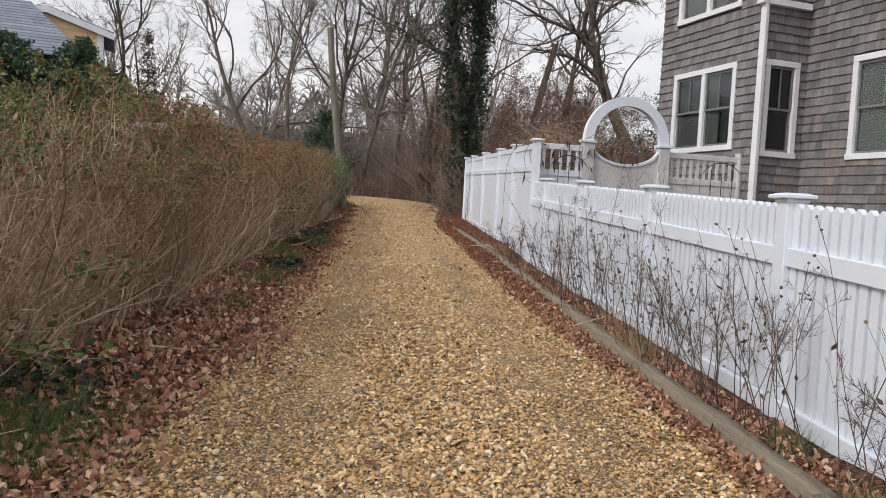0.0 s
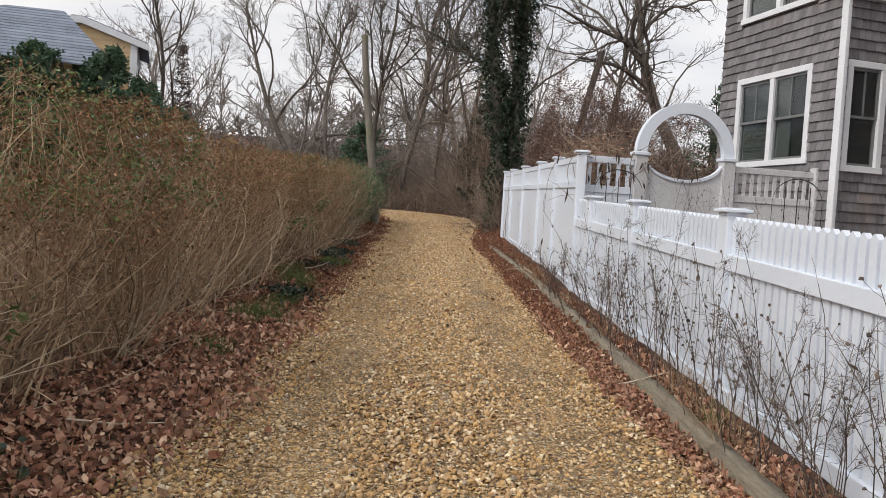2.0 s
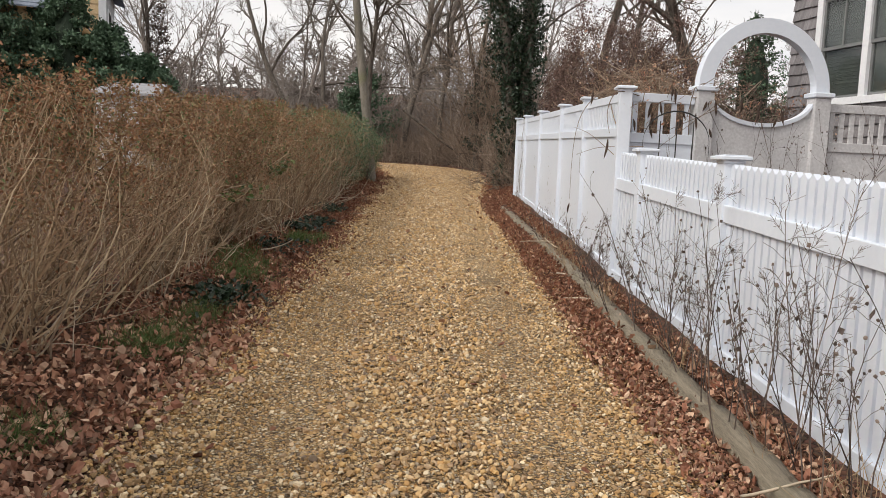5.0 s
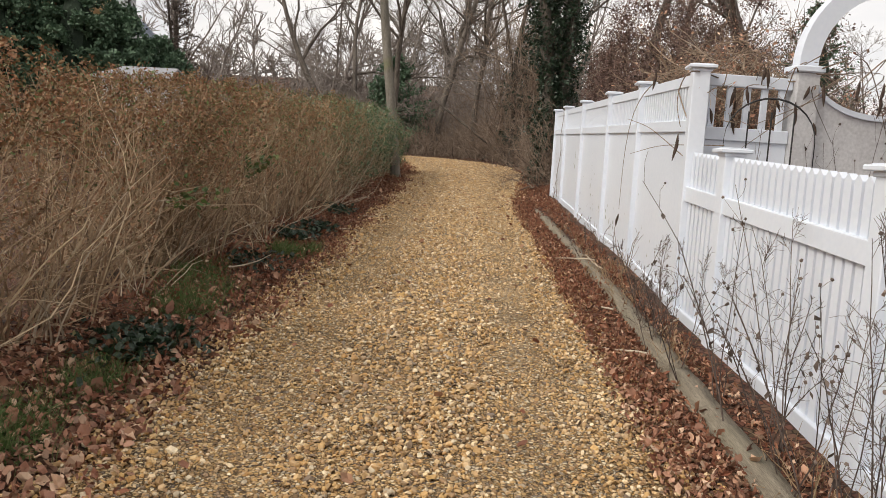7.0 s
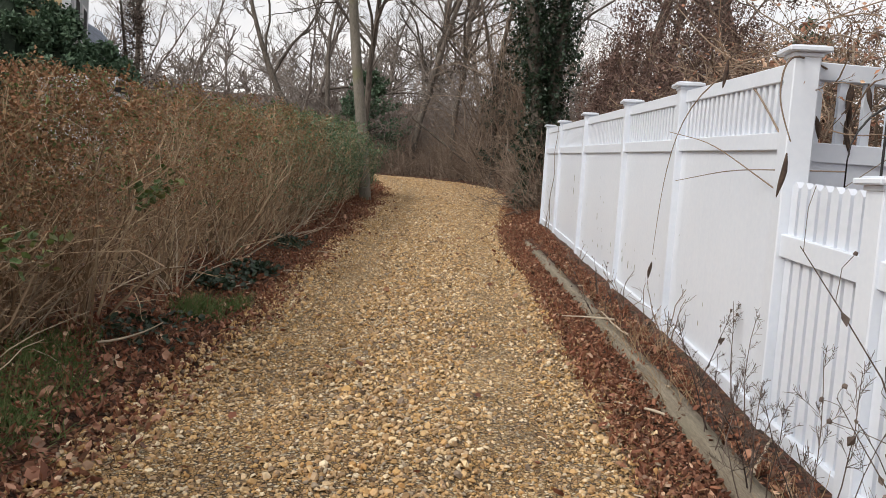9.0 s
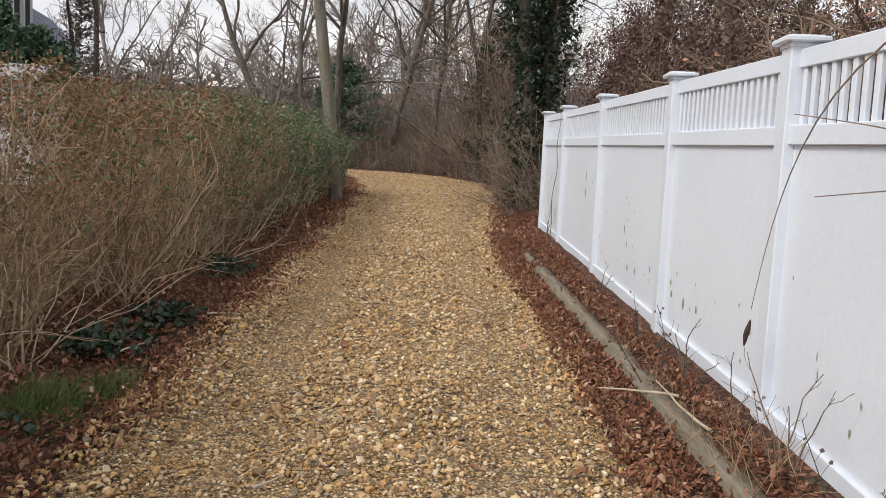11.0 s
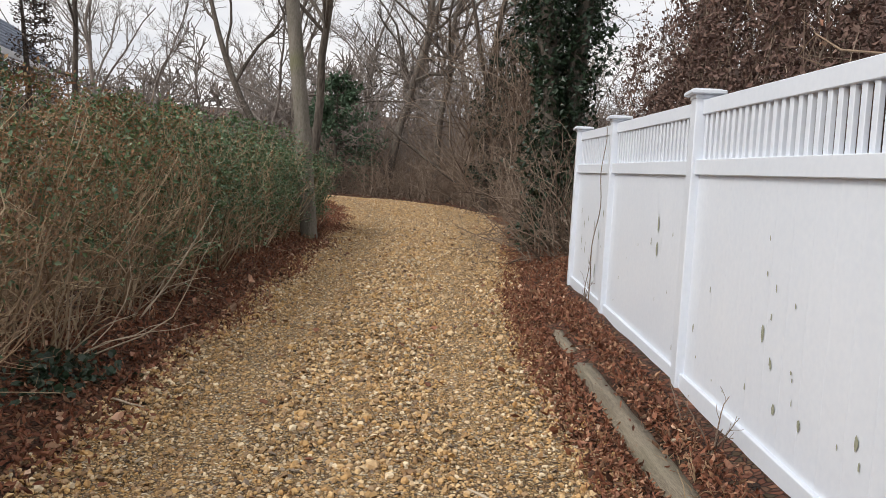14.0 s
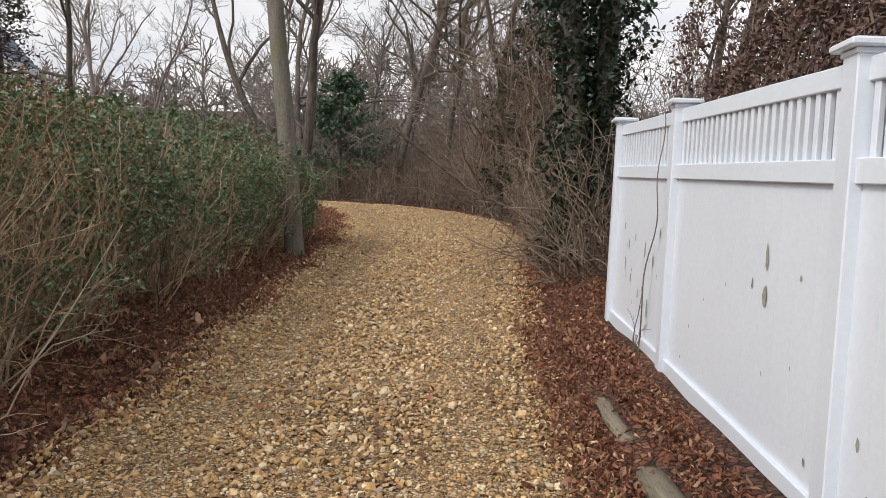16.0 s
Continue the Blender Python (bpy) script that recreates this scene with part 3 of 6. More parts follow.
# ---- white fences ----
def post_cap(w, parent, z, mat, tall=0.05):
    bm = box(-w * 0.56, w * 0.56, -w * 0.56, w * 0.56, z - tall * 0.9, z - tall * 0.55, 0.003)
    box(-w * 0.80, w * 0.80, -w * 0.80, w * 0.80, z - tall * 0.55, z - tall * 0.12, 0.006, bm)
    box(-w * 0.62, w * 0.62, -w * 0.62, w * 0.62, z - tall * 0.12, z, 0.006, bm)
    return part("post_cap", bm, mat, parent, "flat moulded cap")


def fence_post(parent, x, y, bottom, top, w, mat, turn=0.0):
    ob = part("post", box(-w / 2, w / 2, -w / 2, w / 2, bottom, top - 0.03, 0.006), mat, parent)
    ob.matrix_local = pose(x, y, 0, 0, 0, turn)
    post_cap(w, ob, top, mat, 0.062)
    return ob


def sheared(a, b, depth0, depth1, za0, za1, zb0, zb1, bevel=0.004):
    """A board along the fence from plan point a to b; z bottom and top at each end; depth across."""
    length = math.hypot(b[0] - a[0], b[1] - a[1])
    bm = box(0, length, depth0, depth1, 0, 1, 0)
    for v in bm.verts:
        t = v.co.x / length
        lo, hi = za0 + (zb0 - za0) * t, za1 + (zb1 - za1) * t
        v.co.z = lo + (hi - lo) * v.co.z
    if bevel:
        bmesh.ops.bevel(bm, geom=bm.edges[:], offset=bevel, segments=1, affect="EDGES")
    ang = math.atan2(b[1] - a[1], b[0] - a[0])
    bmesh.ops.transform(bm, verts=bm.verts, matrix=Matrix.Translation((a[0], a[1], 0)) @ Matrix.Rotation(ang, 4, "Z"))
    return bm


TALL_Y = [12.0, 13.88, 15.66, 17.94, 20.14, 21.84]
tall_top = lambda y: 2.618 + 0.0308 * (y - 12)
tall_bot = lambda y: float(bank(np.float64(fence_x(y)), np.float64(y))) - 0.05


def build_tall_fence():
    f = thing("privacy_fence", "tall white vinyl privacy fence with open picket top", "fence")
    w = 0.127
    cx = lambda y: float(fence_x(y)) + w / 2
    for y in TALL_Y:
        fence_post(f, cx(y), y, tall_bot(y) - 0.1, tall_top(y) + 0.03, w, M_VINYL, -2.2)
    for ya, yb in zip(TALL_Y, TALL_Y[1:]):
        a, b = (cx(ya), ya + w / 2 - 0.01), (cx(yb), yb - w / 2 + 0.01)
        ta, tb = tall_top(ya) - 0.035, tall_top(yb) - 0.035
        part("top_rail", sheared(a, b, -0.025, 0.025, ta - 0.085, ta, tb - 0.085, tb), M_VINYL, f)
        part("middle_rail", sheared(a, b, -0.045, 0.045, ta - 0.435, ta - 0.345, tb - 0.435, tb - 0.345), M_VINYL, f)
        part("bottom_rail", sheared(a, b, -0.042, 0.042, tall_bot(ya) - 0.02, tall_bot(ya) + 0.125, tall_bot(yb) - 0.02, tall_bot(yb) + 0.125), M_VINYL, f)
        L = math.hypot(b[0] - a[0], b[1] - a[1])
        n = 12
        for i in range(n):
            s0, s1 = i / n, (i + 1) / n
            p = (a[0] + (b[0] - a[0]) * s0, a[1] + (b[1] - a[1]) * s0)
            q = (a[0] + (b[0] - a[0]) * (s1 - 0.0002), a[1] + (b[1] - a[1]) * (s1 - 0.0002))
            z0a, z0b = tall_bot(ya) + 0.02, tall_bot(yb) + 0.02
            part("board", sheared(p, q, -0.018, 0.018, z0a + (z0b - z0a) * s0, ta - 0.40 + (tb - ta) * s0, z0a + (z0b - z0a) * s1, ta - 0.40 + (tb - ta) * s1, 0.0008), M_VINYL, f)
        n = int(L / 0.083)
        for i in range(n):
            s = (i + 0.5) / n
            zt = ta + (tb - ta) * s
            bm = box(-0.019, 0.019, -0.012, 0.012, zt - 0.36, zt - 0.07, 0.003)
            ob = part("picket", bm, M_VINYL, f)
            ob.matrix_local = pose(a[0] + (b[0] - a[0]) * s, a[1] + (b[1] - a[1]) * s, 0, 0, 0, math.degrees(math.atan2(b[1] - a[1], b[0] - a[0])))
    return f


LOW_Y = [-0.02, 2.26, 4.54, 6.83, 9.16, 11.13]
low_top = lambda y: float(gz(0, y)) + 1.415 + 0.012 * (y - 4.5) / 7
low_bot = lambda y: float(gz(0, y)) + 0.06


def build_low_fence():
    f = thing("picket_fence", "low white vinyl picket fence with pointed pickets", "fence")
    w = 0.127
    cx = lambda y: float(fence_x(y)) + w / 2
    for y in LOW_Y:
        fence_post(f, cx(y), y, low_bot(y) - 0.2, low_top(y), w, M_VINYL, 2.8)
    ends = LOW_Y + [12.0]
    for ya, yb in zip(ends, ends[1:]):
        a, b = (cx(ya), ya + w / 2 - 0.01), (cx(yb), yb - w / 2 + 0.01)
        ta, tb = low_top(ya) - 0.07, low_top(yb) - 0.07
        ba, bb = low_bot(ya), low_bot(yb)
        part("middle_rail", sheared(a, b, -0.045, 0.045, ta - 0.36, ta - 0.25, tb - 0.36, tb - 0.25), M_VINYL, f)
        part("bottom_rail", sheared(a, b, -0.045, 0.045, ba + 0.02, ba + 0.13, bb + 0.02, bb + 0.13), M_VINYL, f)
        L = math.hypot(b[0] - a[0], b[1] - a[1])
        n = max(3, int(L / 0.092))
        for i in range(n):
            s = (i + 0.5) / n
            zt, zb = ta + (tb - ta) * s, ba + (bb - ba) * s
            h = zt - zb - 0.06
            bm = box(-0.0335, 0.0335, -0.016, 0.018, 0, h - 0.018, 0)
            r = bmesh.ops.extrude_face_region(bm, geom=[fc for fc in bm.faces if all(v.co.z > 0.1 for v in fc.verts)])
            for v in r["geom"]:
                if isinstance(v, bmesh.types.BMVert):
                    v.co.z += 0.028
                    v.co.x *= 0.12
            ob = part("picket", bm, M_VINYL, f)
            ob.matrix_local = pose(a[0] + (b[0] - a[0]) * s, a[1] + (b[1] - a[1]) * s, zb + 0.06, 0, 0, math.degrees(math.atan2(b[1] - a[1], b[0] - a[0])))
    return f


build_tall_fence()
build_low_fence()

GA, GB = Vector((1.9, 12.11)), Vector((5.36, 12.69))
GDIR = (GB - GA).normalized()
GTURN = math.degrees(math.atan2(GDIR.y, GDIR.x))
gpt = lambda x: GA + GDIR * ((x - GA.x) / GDIR.x)


def rect_ring(r0, r1, a0, a1, d, n, bm, zc):
    """A flat-sided hoop from angle a0 to a1."""
    rows = []
    for i in range(n + 1):
        a = radians(a0 + (a1 - a0) * i / n)
        rows.append([bm.verts.new((r * math.cos(a), y, zc + r * math.sin(a))) for r, y in ((r0, -d), (r1, -d), (r1, d), (r0, d))])
    for p, q in zip(rows, rows[1:]):
        for k in range(4):
            bm.faces.new((p[k], p[(k + 1) % 4], q[(k + 1) % 4], q[k]))
    bm.faces.new(rows[0])
    bm.faces.new(rows[-1][::-1])
    return bm


def build_moon_gate():
    c = gpt(3.36)
    g = thing("moon_gate", "white garden gate with a round arch over a scooped panel", "garden gate", (c.x, c.y, 0), turn=GTURN)
    zb, zc = 0.7, 2.70
    arch = part("arch", rect_ring(0.57, 0.72, 0, 180, 0.055, 28, bmesh.new(), zc), M_VINYL, g)
    for s in (-1, 1):
        p = part("post", box(s * 0.645 - 0.09, s * 0.645 + 0.09, -0.08, 0.08, zb - 0.2, zc - 0.05, 0.006), M_VINYL_GREY, g)
        part("post_cap", box(s * 0.645 - 0.115, s * 0.645 + 0.115, -0.105, 0.105, zc - 0.05, zc + 0.0, 0.008), M_VINYL, g)
    bm = bmesh.new()
    n = 20
    rows = []
    for i in range(n + 1):
        x = -0.555 + 1.11 * i / n
        z = zc - 0.06 - math.sqrt(max(0.0, 0.57 ** 2 - x * x)) * 0.52
        rows.append([bm.verts.new((x, y, zz)) for y, zz in ((-0.02, zb), (0.02, zb), (0.02, z), (-0.02, z))])
    for p, q in zip(rows, rows[1:]):
        for k in range(4):
            bm.faces.new((p[k], p[(k + 1) % 4], q[(k + 1) % 4], q[k]))
    part("scooped_panel", bm, M_VINYL_GREY, g)
    bm = bmesh.new()
    rows = []
    for i in range(n + 1):
        x = -0.555 + 1.11 * i / n
        z = zc - 0.055 - math.sqrt(max(0.0, 0.57 ** 2 - x * x)) * 0.52
        rows.append([bm.verts.new((x, y, zz)) for y, zz in ((-0.045, z - 0.03), (0.045, z - 0.03), (0.045, z + 0.012), (-0.045, z + 0.012))])
    for p, q in zip(rows, rows[1:]):
        for k in range(4):
            bm.faces.new((p[k], p[(k + 1) % 4], q[(k + 1) % 4], q[k]))
    part("scooped_rail", bm, M_VINYL, g)


def build_garden_fence(x0, x1, mat, label):
    a, b = gpt(x0), gpt(x1)
    f = thing("garden_fence", label, "fence", (a.x, a.y, 0), turn=GTURN)
    L = (b - a).length
    zt = 2.60
    part("top_rail", box(0, L, -0.03, 0.03, zt - 0.09, zt, 0.005), mat, f)
    part("middle_rail", box(0, L, -0.035, 0.035, zt - 0.50, zt - 0.40, 0.005), mat, f)
    part("lower_panel", box(0, L, -0.015, 0.015, 0.65, zt - 0.45), mat, f)
    n = int(L / 0.115)
    for i in range(n):
        x = (i + 0.5) * L / n
        part("picket", box(x - 0.026, x + 0.026, -0.012, 0.012, zt - 0.42, zt - 0.06, 0.003), mat, f)
    return f


build_moon_gate()
build_garden_fence(1.95, 2.63, M_VINYL, "white vinyl fence panel with open pickets beside the gate")
gf = build_garden_fence(4.1, 5.36, M_VINYL_GREY, "greyish white fence panel with short pickets beside the house")
part("end_post", box(1.22, 1.36, -0.07, 0.07, 0.6, 2.66, 0.006), M_VINYL_GREY, gf)


# ---- shingled house ----
HC = Vector((5.44, 12.4))
HA = radians(17)
HU = Vector((-math.sin(HA), math.cos(HA)))
HR = Vector((math.cos(HA), math.sin(HA)))


def shingle_wall(parent, origin, way, length, z0, z1, holes, seed, name, pieces=0):
    """Courses of cedar shingles along a wall; holes: (s0, s1, z0, z1) left open for windows."""
    rng = random.Random(seed)
    turn = math.degrees(math.atan2(way.y, way.x))
    course, z = 0.142, z0
    row = 0
    ch = []
    while z < z1 - 0.01:
        s = -rng.uniform(0, 0.1)
        while s < length:
            w = rng.uniform(0.09, 0.19)
            e = min(s + w, length)
            b = max(s, 0)
            top = min(z + course + 0.012, z1)
            for h0, h1, k0, k1 in holes:
                if z + course > k0 + 0.02 and z < k1 - 0.01 and b < h1 and e > h0:
                    if b < h0:
                        e = h0
                    elif e > h1:
                        b = h1
                    else:
                        e = b
            if e - b > 0.008:
                ch.append((b + 0.0008, e - 0.0008, z + rng.uniform(-0.007, 0.005), top, rng.uniform(0.024, 0.034)))
            s += w
        z += course
        row += 1
    base = pose(origin.x, origin.y, 0, 0, 0, turn)
    V = []
    F = []
    shared = {}
    left = pieces
    for b, e, zb, zt, d in ch:
        if left and e - b > 0.05 and 2.2 < zb < 5.0:
            key = round((e - b) / 0.012)
            w = key * 0.012
            if key not in shared:
                co = [(sx, -dd, zz) for sx, dd, zz in ((0, 0, 0), (w, 0, 0), (w, 0.029, 0), (0, 0.029, 0), (0, 0, 0.154), (w, 0, 0.154), (w, 0.003, 0.154), (0, 0.003, 0.154))]
                shared[key] = fast_mesh("shingle", co, [(0, 1, 2, 3), (3, 2, 6, 7), (0, 3, 7, 4), (1, 5, 6, 2), (4, 7, 6, 5)], M_SHINGLE)
            ob = child("shingle", shared[key], parent)
            ob.matrix_world = base @ pose((b + e - w) / 2, 0, zb)
            left -= 1
            continue
        o = len(V)
        for s, dd, zz in ((b, 0, zb), (e, 0, zb), (e, d, zb), (b, d, zb), (b, 0, zt), (e, 0, zt), (e, 0.004, zt), (b, 0.004, zt)):
            V.append((s, -dd, zz))
        F += [tuple(o + i for i in q) for q in ((0, 1, 2, 3), (3, 2, 6, 7), (0, 3, 7, 4), (1, 5, 6, 2), (4, 7, 6, 5))]
    ob = child("shingle_cladding", fast_mesh("shingle_cladding", V, F, M_SHINGLE_J), parent)
    ob.matrix_world = base
    return ob


def sash_window(parent, origin, way, s0, s1, z0, z1, units, seed):
    """A double-hung window: casing, frames, muntins, panes."""
    turn = math.degrees(math.atan2(way.y, way.x))
    base = pose(origin.x, origin.y, 0, 0, 0, turn)
    cw = 0.095
    # near-black sheet behind the sashes: the room's darkness as colour
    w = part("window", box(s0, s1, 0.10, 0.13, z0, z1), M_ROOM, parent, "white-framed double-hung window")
    w.matrix_world = base
    bm = box(s0, s1, -0.035, 0.04, z1 - cw, z1, 0.004)
    part("casing", bm, M_TRIM, w)
    part("window_sill", box(s0 - 0.02, s1 + 0.02, -0.05, 0.04, z0 - 0.04, z0 + 0.05, 0.004), M_TRIM, w)
    for i in range(units + 1):
        c = s0 + cw / 2 + (s1 - s0 - cw) * i / units
        part("side_casing", box(c - cw / 2, c + cw / 2, -0.035, 0.04, z0 + 0.05, z1 - cw, 0.004), M_TRIM, w)
    step = (s1 - s0 - cw) / units
    for i in range(units):
        a, b = s0 + cw + step * i, s0 + step * (i + 1)
        lo, hi = z0 + 0.05, z1 - cw
        mid = (lo + hi) / 2
        bm = bmesh.new()
        for q0, q1, d in ((lo, mid + 0.02, 0.02), (mid - 0.02, hi, 0.0)):
            box(a, a + 0.035, d, d + 0.03, q0, q1, 0, bm)
            box(b - 0.035, b, d, d + 0.03, q0, q1, 0, bm)
            box(a + 0.035, b - 0.035, d, d + 0.03, q0, q0 + 0.04, 0, bm)
            box(a + 0.035, b - 0.035, d, d + 0.03, q1 - 0.04, q1, 0, bm)
        box((a + b) / 2 - 0.01, (a + b) / 2 + 0.01, 0.002, 0.028, mid + 0.02, hi - 0.04, 0, bm)
        part("sash", bm, M_SASH, w, "grey sash")
        for q0, q1, d in ((lo + 0.04, mid - 0.02, 0.035), (mid + 0.02, hi - 0.04, 0.012)):
            p = part("pane", box(a + 0.03, b - 0.03, d, d + 0.005, q0, q1), M_GLASS, w)
            p.visible_shadow = False
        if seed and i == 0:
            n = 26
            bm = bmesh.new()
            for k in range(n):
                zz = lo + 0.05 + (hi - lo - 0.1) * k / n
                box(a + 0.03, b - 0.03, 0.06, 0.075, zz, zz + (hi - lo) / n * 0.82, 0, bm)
            part("blind", bm, M_CURTAIN, w, "slatted blind, its colour dimmed as behind dark glass")
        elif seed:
            part("blind", box(a + 0.03, (a + b) / 2 - 0.02, 0.06, 0.07, lo, hi), M_CURTAIN, w, "curtain, its colour dimmed as behind dark glass")
    return w


def build_house():
    h = thing("shingled_house", "large house clad in weathered grey cedar shingles with white trim", "house", (HC.x, HC.y, 0.5))
    inv = h.matrix_world.inverted()
    zt, zb = 7.4, 0.5
    # body behind the shingles
    def slab(origin, way, s0, s1, z0, z1, holes, name="wall"):
        turn = math.degrees(math.atan2(way.y, way.x))
        bm = bmesh.new()
        cuts = sorted({s0, s1, *[q for hh in holes for q in hh[:2]]})
        for a, b in zip(cuts, cuts[1:]):
            mid = (a + b) / 2
            spans = sorted([(hh[2], hh[3]) for hh in holes if hh[0] <= mid <= hh[1]])
            z = z0
            for k0, k1 in spans + [(z1, z1)]:
                if k0 > z:
                    box(a, b, 0.004, 0.16, z, k0, 0, bm)
                z = k1
        ob = part(name, bm, M_SHEATH, h)
        ob.matrix_world = pose(origin.x, origin.y, 0, 0, 0, turn)
    # bay wall runs from the far end to the corner, so that its outside lies on the right of way
    LB = 2.66
    far = HC + HU * LB
    w1 = (LB - 2.2, LB - 0.5, 2.78, 4.20)
    w2 = (LB - 2.2, LB - 0.5, 5.14, 6.5)
    slab(far, -HU, 0, LB, zb, zt, [w1, w2])
    shingle_wall(h, far, -HU, LB, zb, zt, [w1, w2], 5, "bay", 220)
    sash_window(h, far, -HU, *w1, 2, 1)
    sash_window(h, far, -HU, *w2, 2, 1)
    # return wall
    LR = 0.97
    w3 = (0.11, 0.80, 2.66, 4.18)
    slab(HC, HR, 0, LR, zb, 5.1, [w3])
    slab(HC, HR, 0, LR, 5.1, zt, [], "upper_wall")
    shingle_wall(h, HC, HR, LR, zb, zt, [w3], 6, "return", 80)
    sash_window(h, HC, HR, *w3, 1, 0)
    # long wall towards the street
    inner = HC + HR * LR
    LS = 9.0
    w4 = (0.95, 2.1, 2.62, 4.16)
    slab(inner, -HU, 0, LS, zb, zt, [w4])
    shingle_wall(h, inner, -HU, LS, zb, zt, [w4], 7, "street")
    sash_window(h, inner, -HU, *w4, 1, 1)
    # back of the bay, so that the house closes
    slab(far + HR * 6.0, -HR, 0, 6.0, zb, zt, [])
    shingle_wall(h, far + HR * 6.0, -HR, 6.0, zb, zt, [], 8, "back")
    # plain walls that close the house
    slab(inner - HU * LS, HR, 0, 5.03, zb, zt, [])
    slab(inner - HU * LS + HR * 5.03, HU, 0, LS + LB, zb, zt, [])
    turn = math.degrees(math.atan2(-HU.y, -HU.x))
    bm = box(LB - 0.02, LB + 0.10, -0.03, 0.02, zb, zt, 0.004)
    ob = part("corner_board", bm, M_TRIM, h, "white corner board")
    ob.matrix_world = pose(far.x, far.y, 0, 0, 0, turn)
    bm = box(0, 0.10, -0.03, 0.02, zb, zt, 0.004)
    ob = part("corner_board", bm, M_TRIM, h, "white corner board")
    ob.matrix_world = pose(HC.x, HC.y, 0, 0, 0, math.degrees(HA))
    bm = box(-0.1, 0.9, -0.10, 0.05, 5.02, 5.12, 0.004)
    ob = part("trim_board", bm, M_TRIM, h, "white trim board")
    ob.matrix_world = pose(HC.x, HC.y, 0, 0, 0, math.degrees(HA))
    # roof: eaves over all walls, rising to a ridge
    bm = bmesh.new()
    pts = [far + HR * -0.35 + HU * 0.35, HC + HR * -0.35, inner - HU * LS + HR * -0.35, inner - HU * LS + HR * 6.5, far + HR * 6.5 + HU * 0.35]
    ring = [bm.verts.new((p.x, p.y, zt)) for p in pts]
    up = [bm.verts.new((p.x, p.y, zt + 0.12)) for p in pts]
    rid = [bm.verts.new((q.x, q.y, zt + 3.0)) for q in (far + HR * 3.2, inner - HU * LS + HR * 3.2)]
    bm.faces.new(ring)
    for i in range(5):
        bm.faces.new((ring[i], ring[(i + 1) % 5], up[(i + 1) % 5], up[i]))
    bm.faces.new((up[0], up[1], up[2], rid[1], rid[0]))
    bm.faces.new((up[2], up[3], rid[1]))
    bm.faces.new((up[3], up[4], rid[0], rid[1]))
    bm.faces.new((up[4], up[0], rid[0]))
    part("roof", bm, M_ROOF, h)


build_house()


# ---- hedge ----
def hedge_top(y):
    return np.interp(y, [0, 4, 6.4, 8.5, 10.7, 12.8, 16, 24.6, 25.4, 28], [1.80, 1.80, 1.80, 1.68, 1.62, 1.64, 1.70, 1.70, 1.45, 1.25])


def hedge_face(y):
    return np.interp(y, [-3, 4.5, 6, 10, 18, 24, 28], [-2.15, -1.98, -1.82, -1.85, -2.05, -2.25, -2.35])


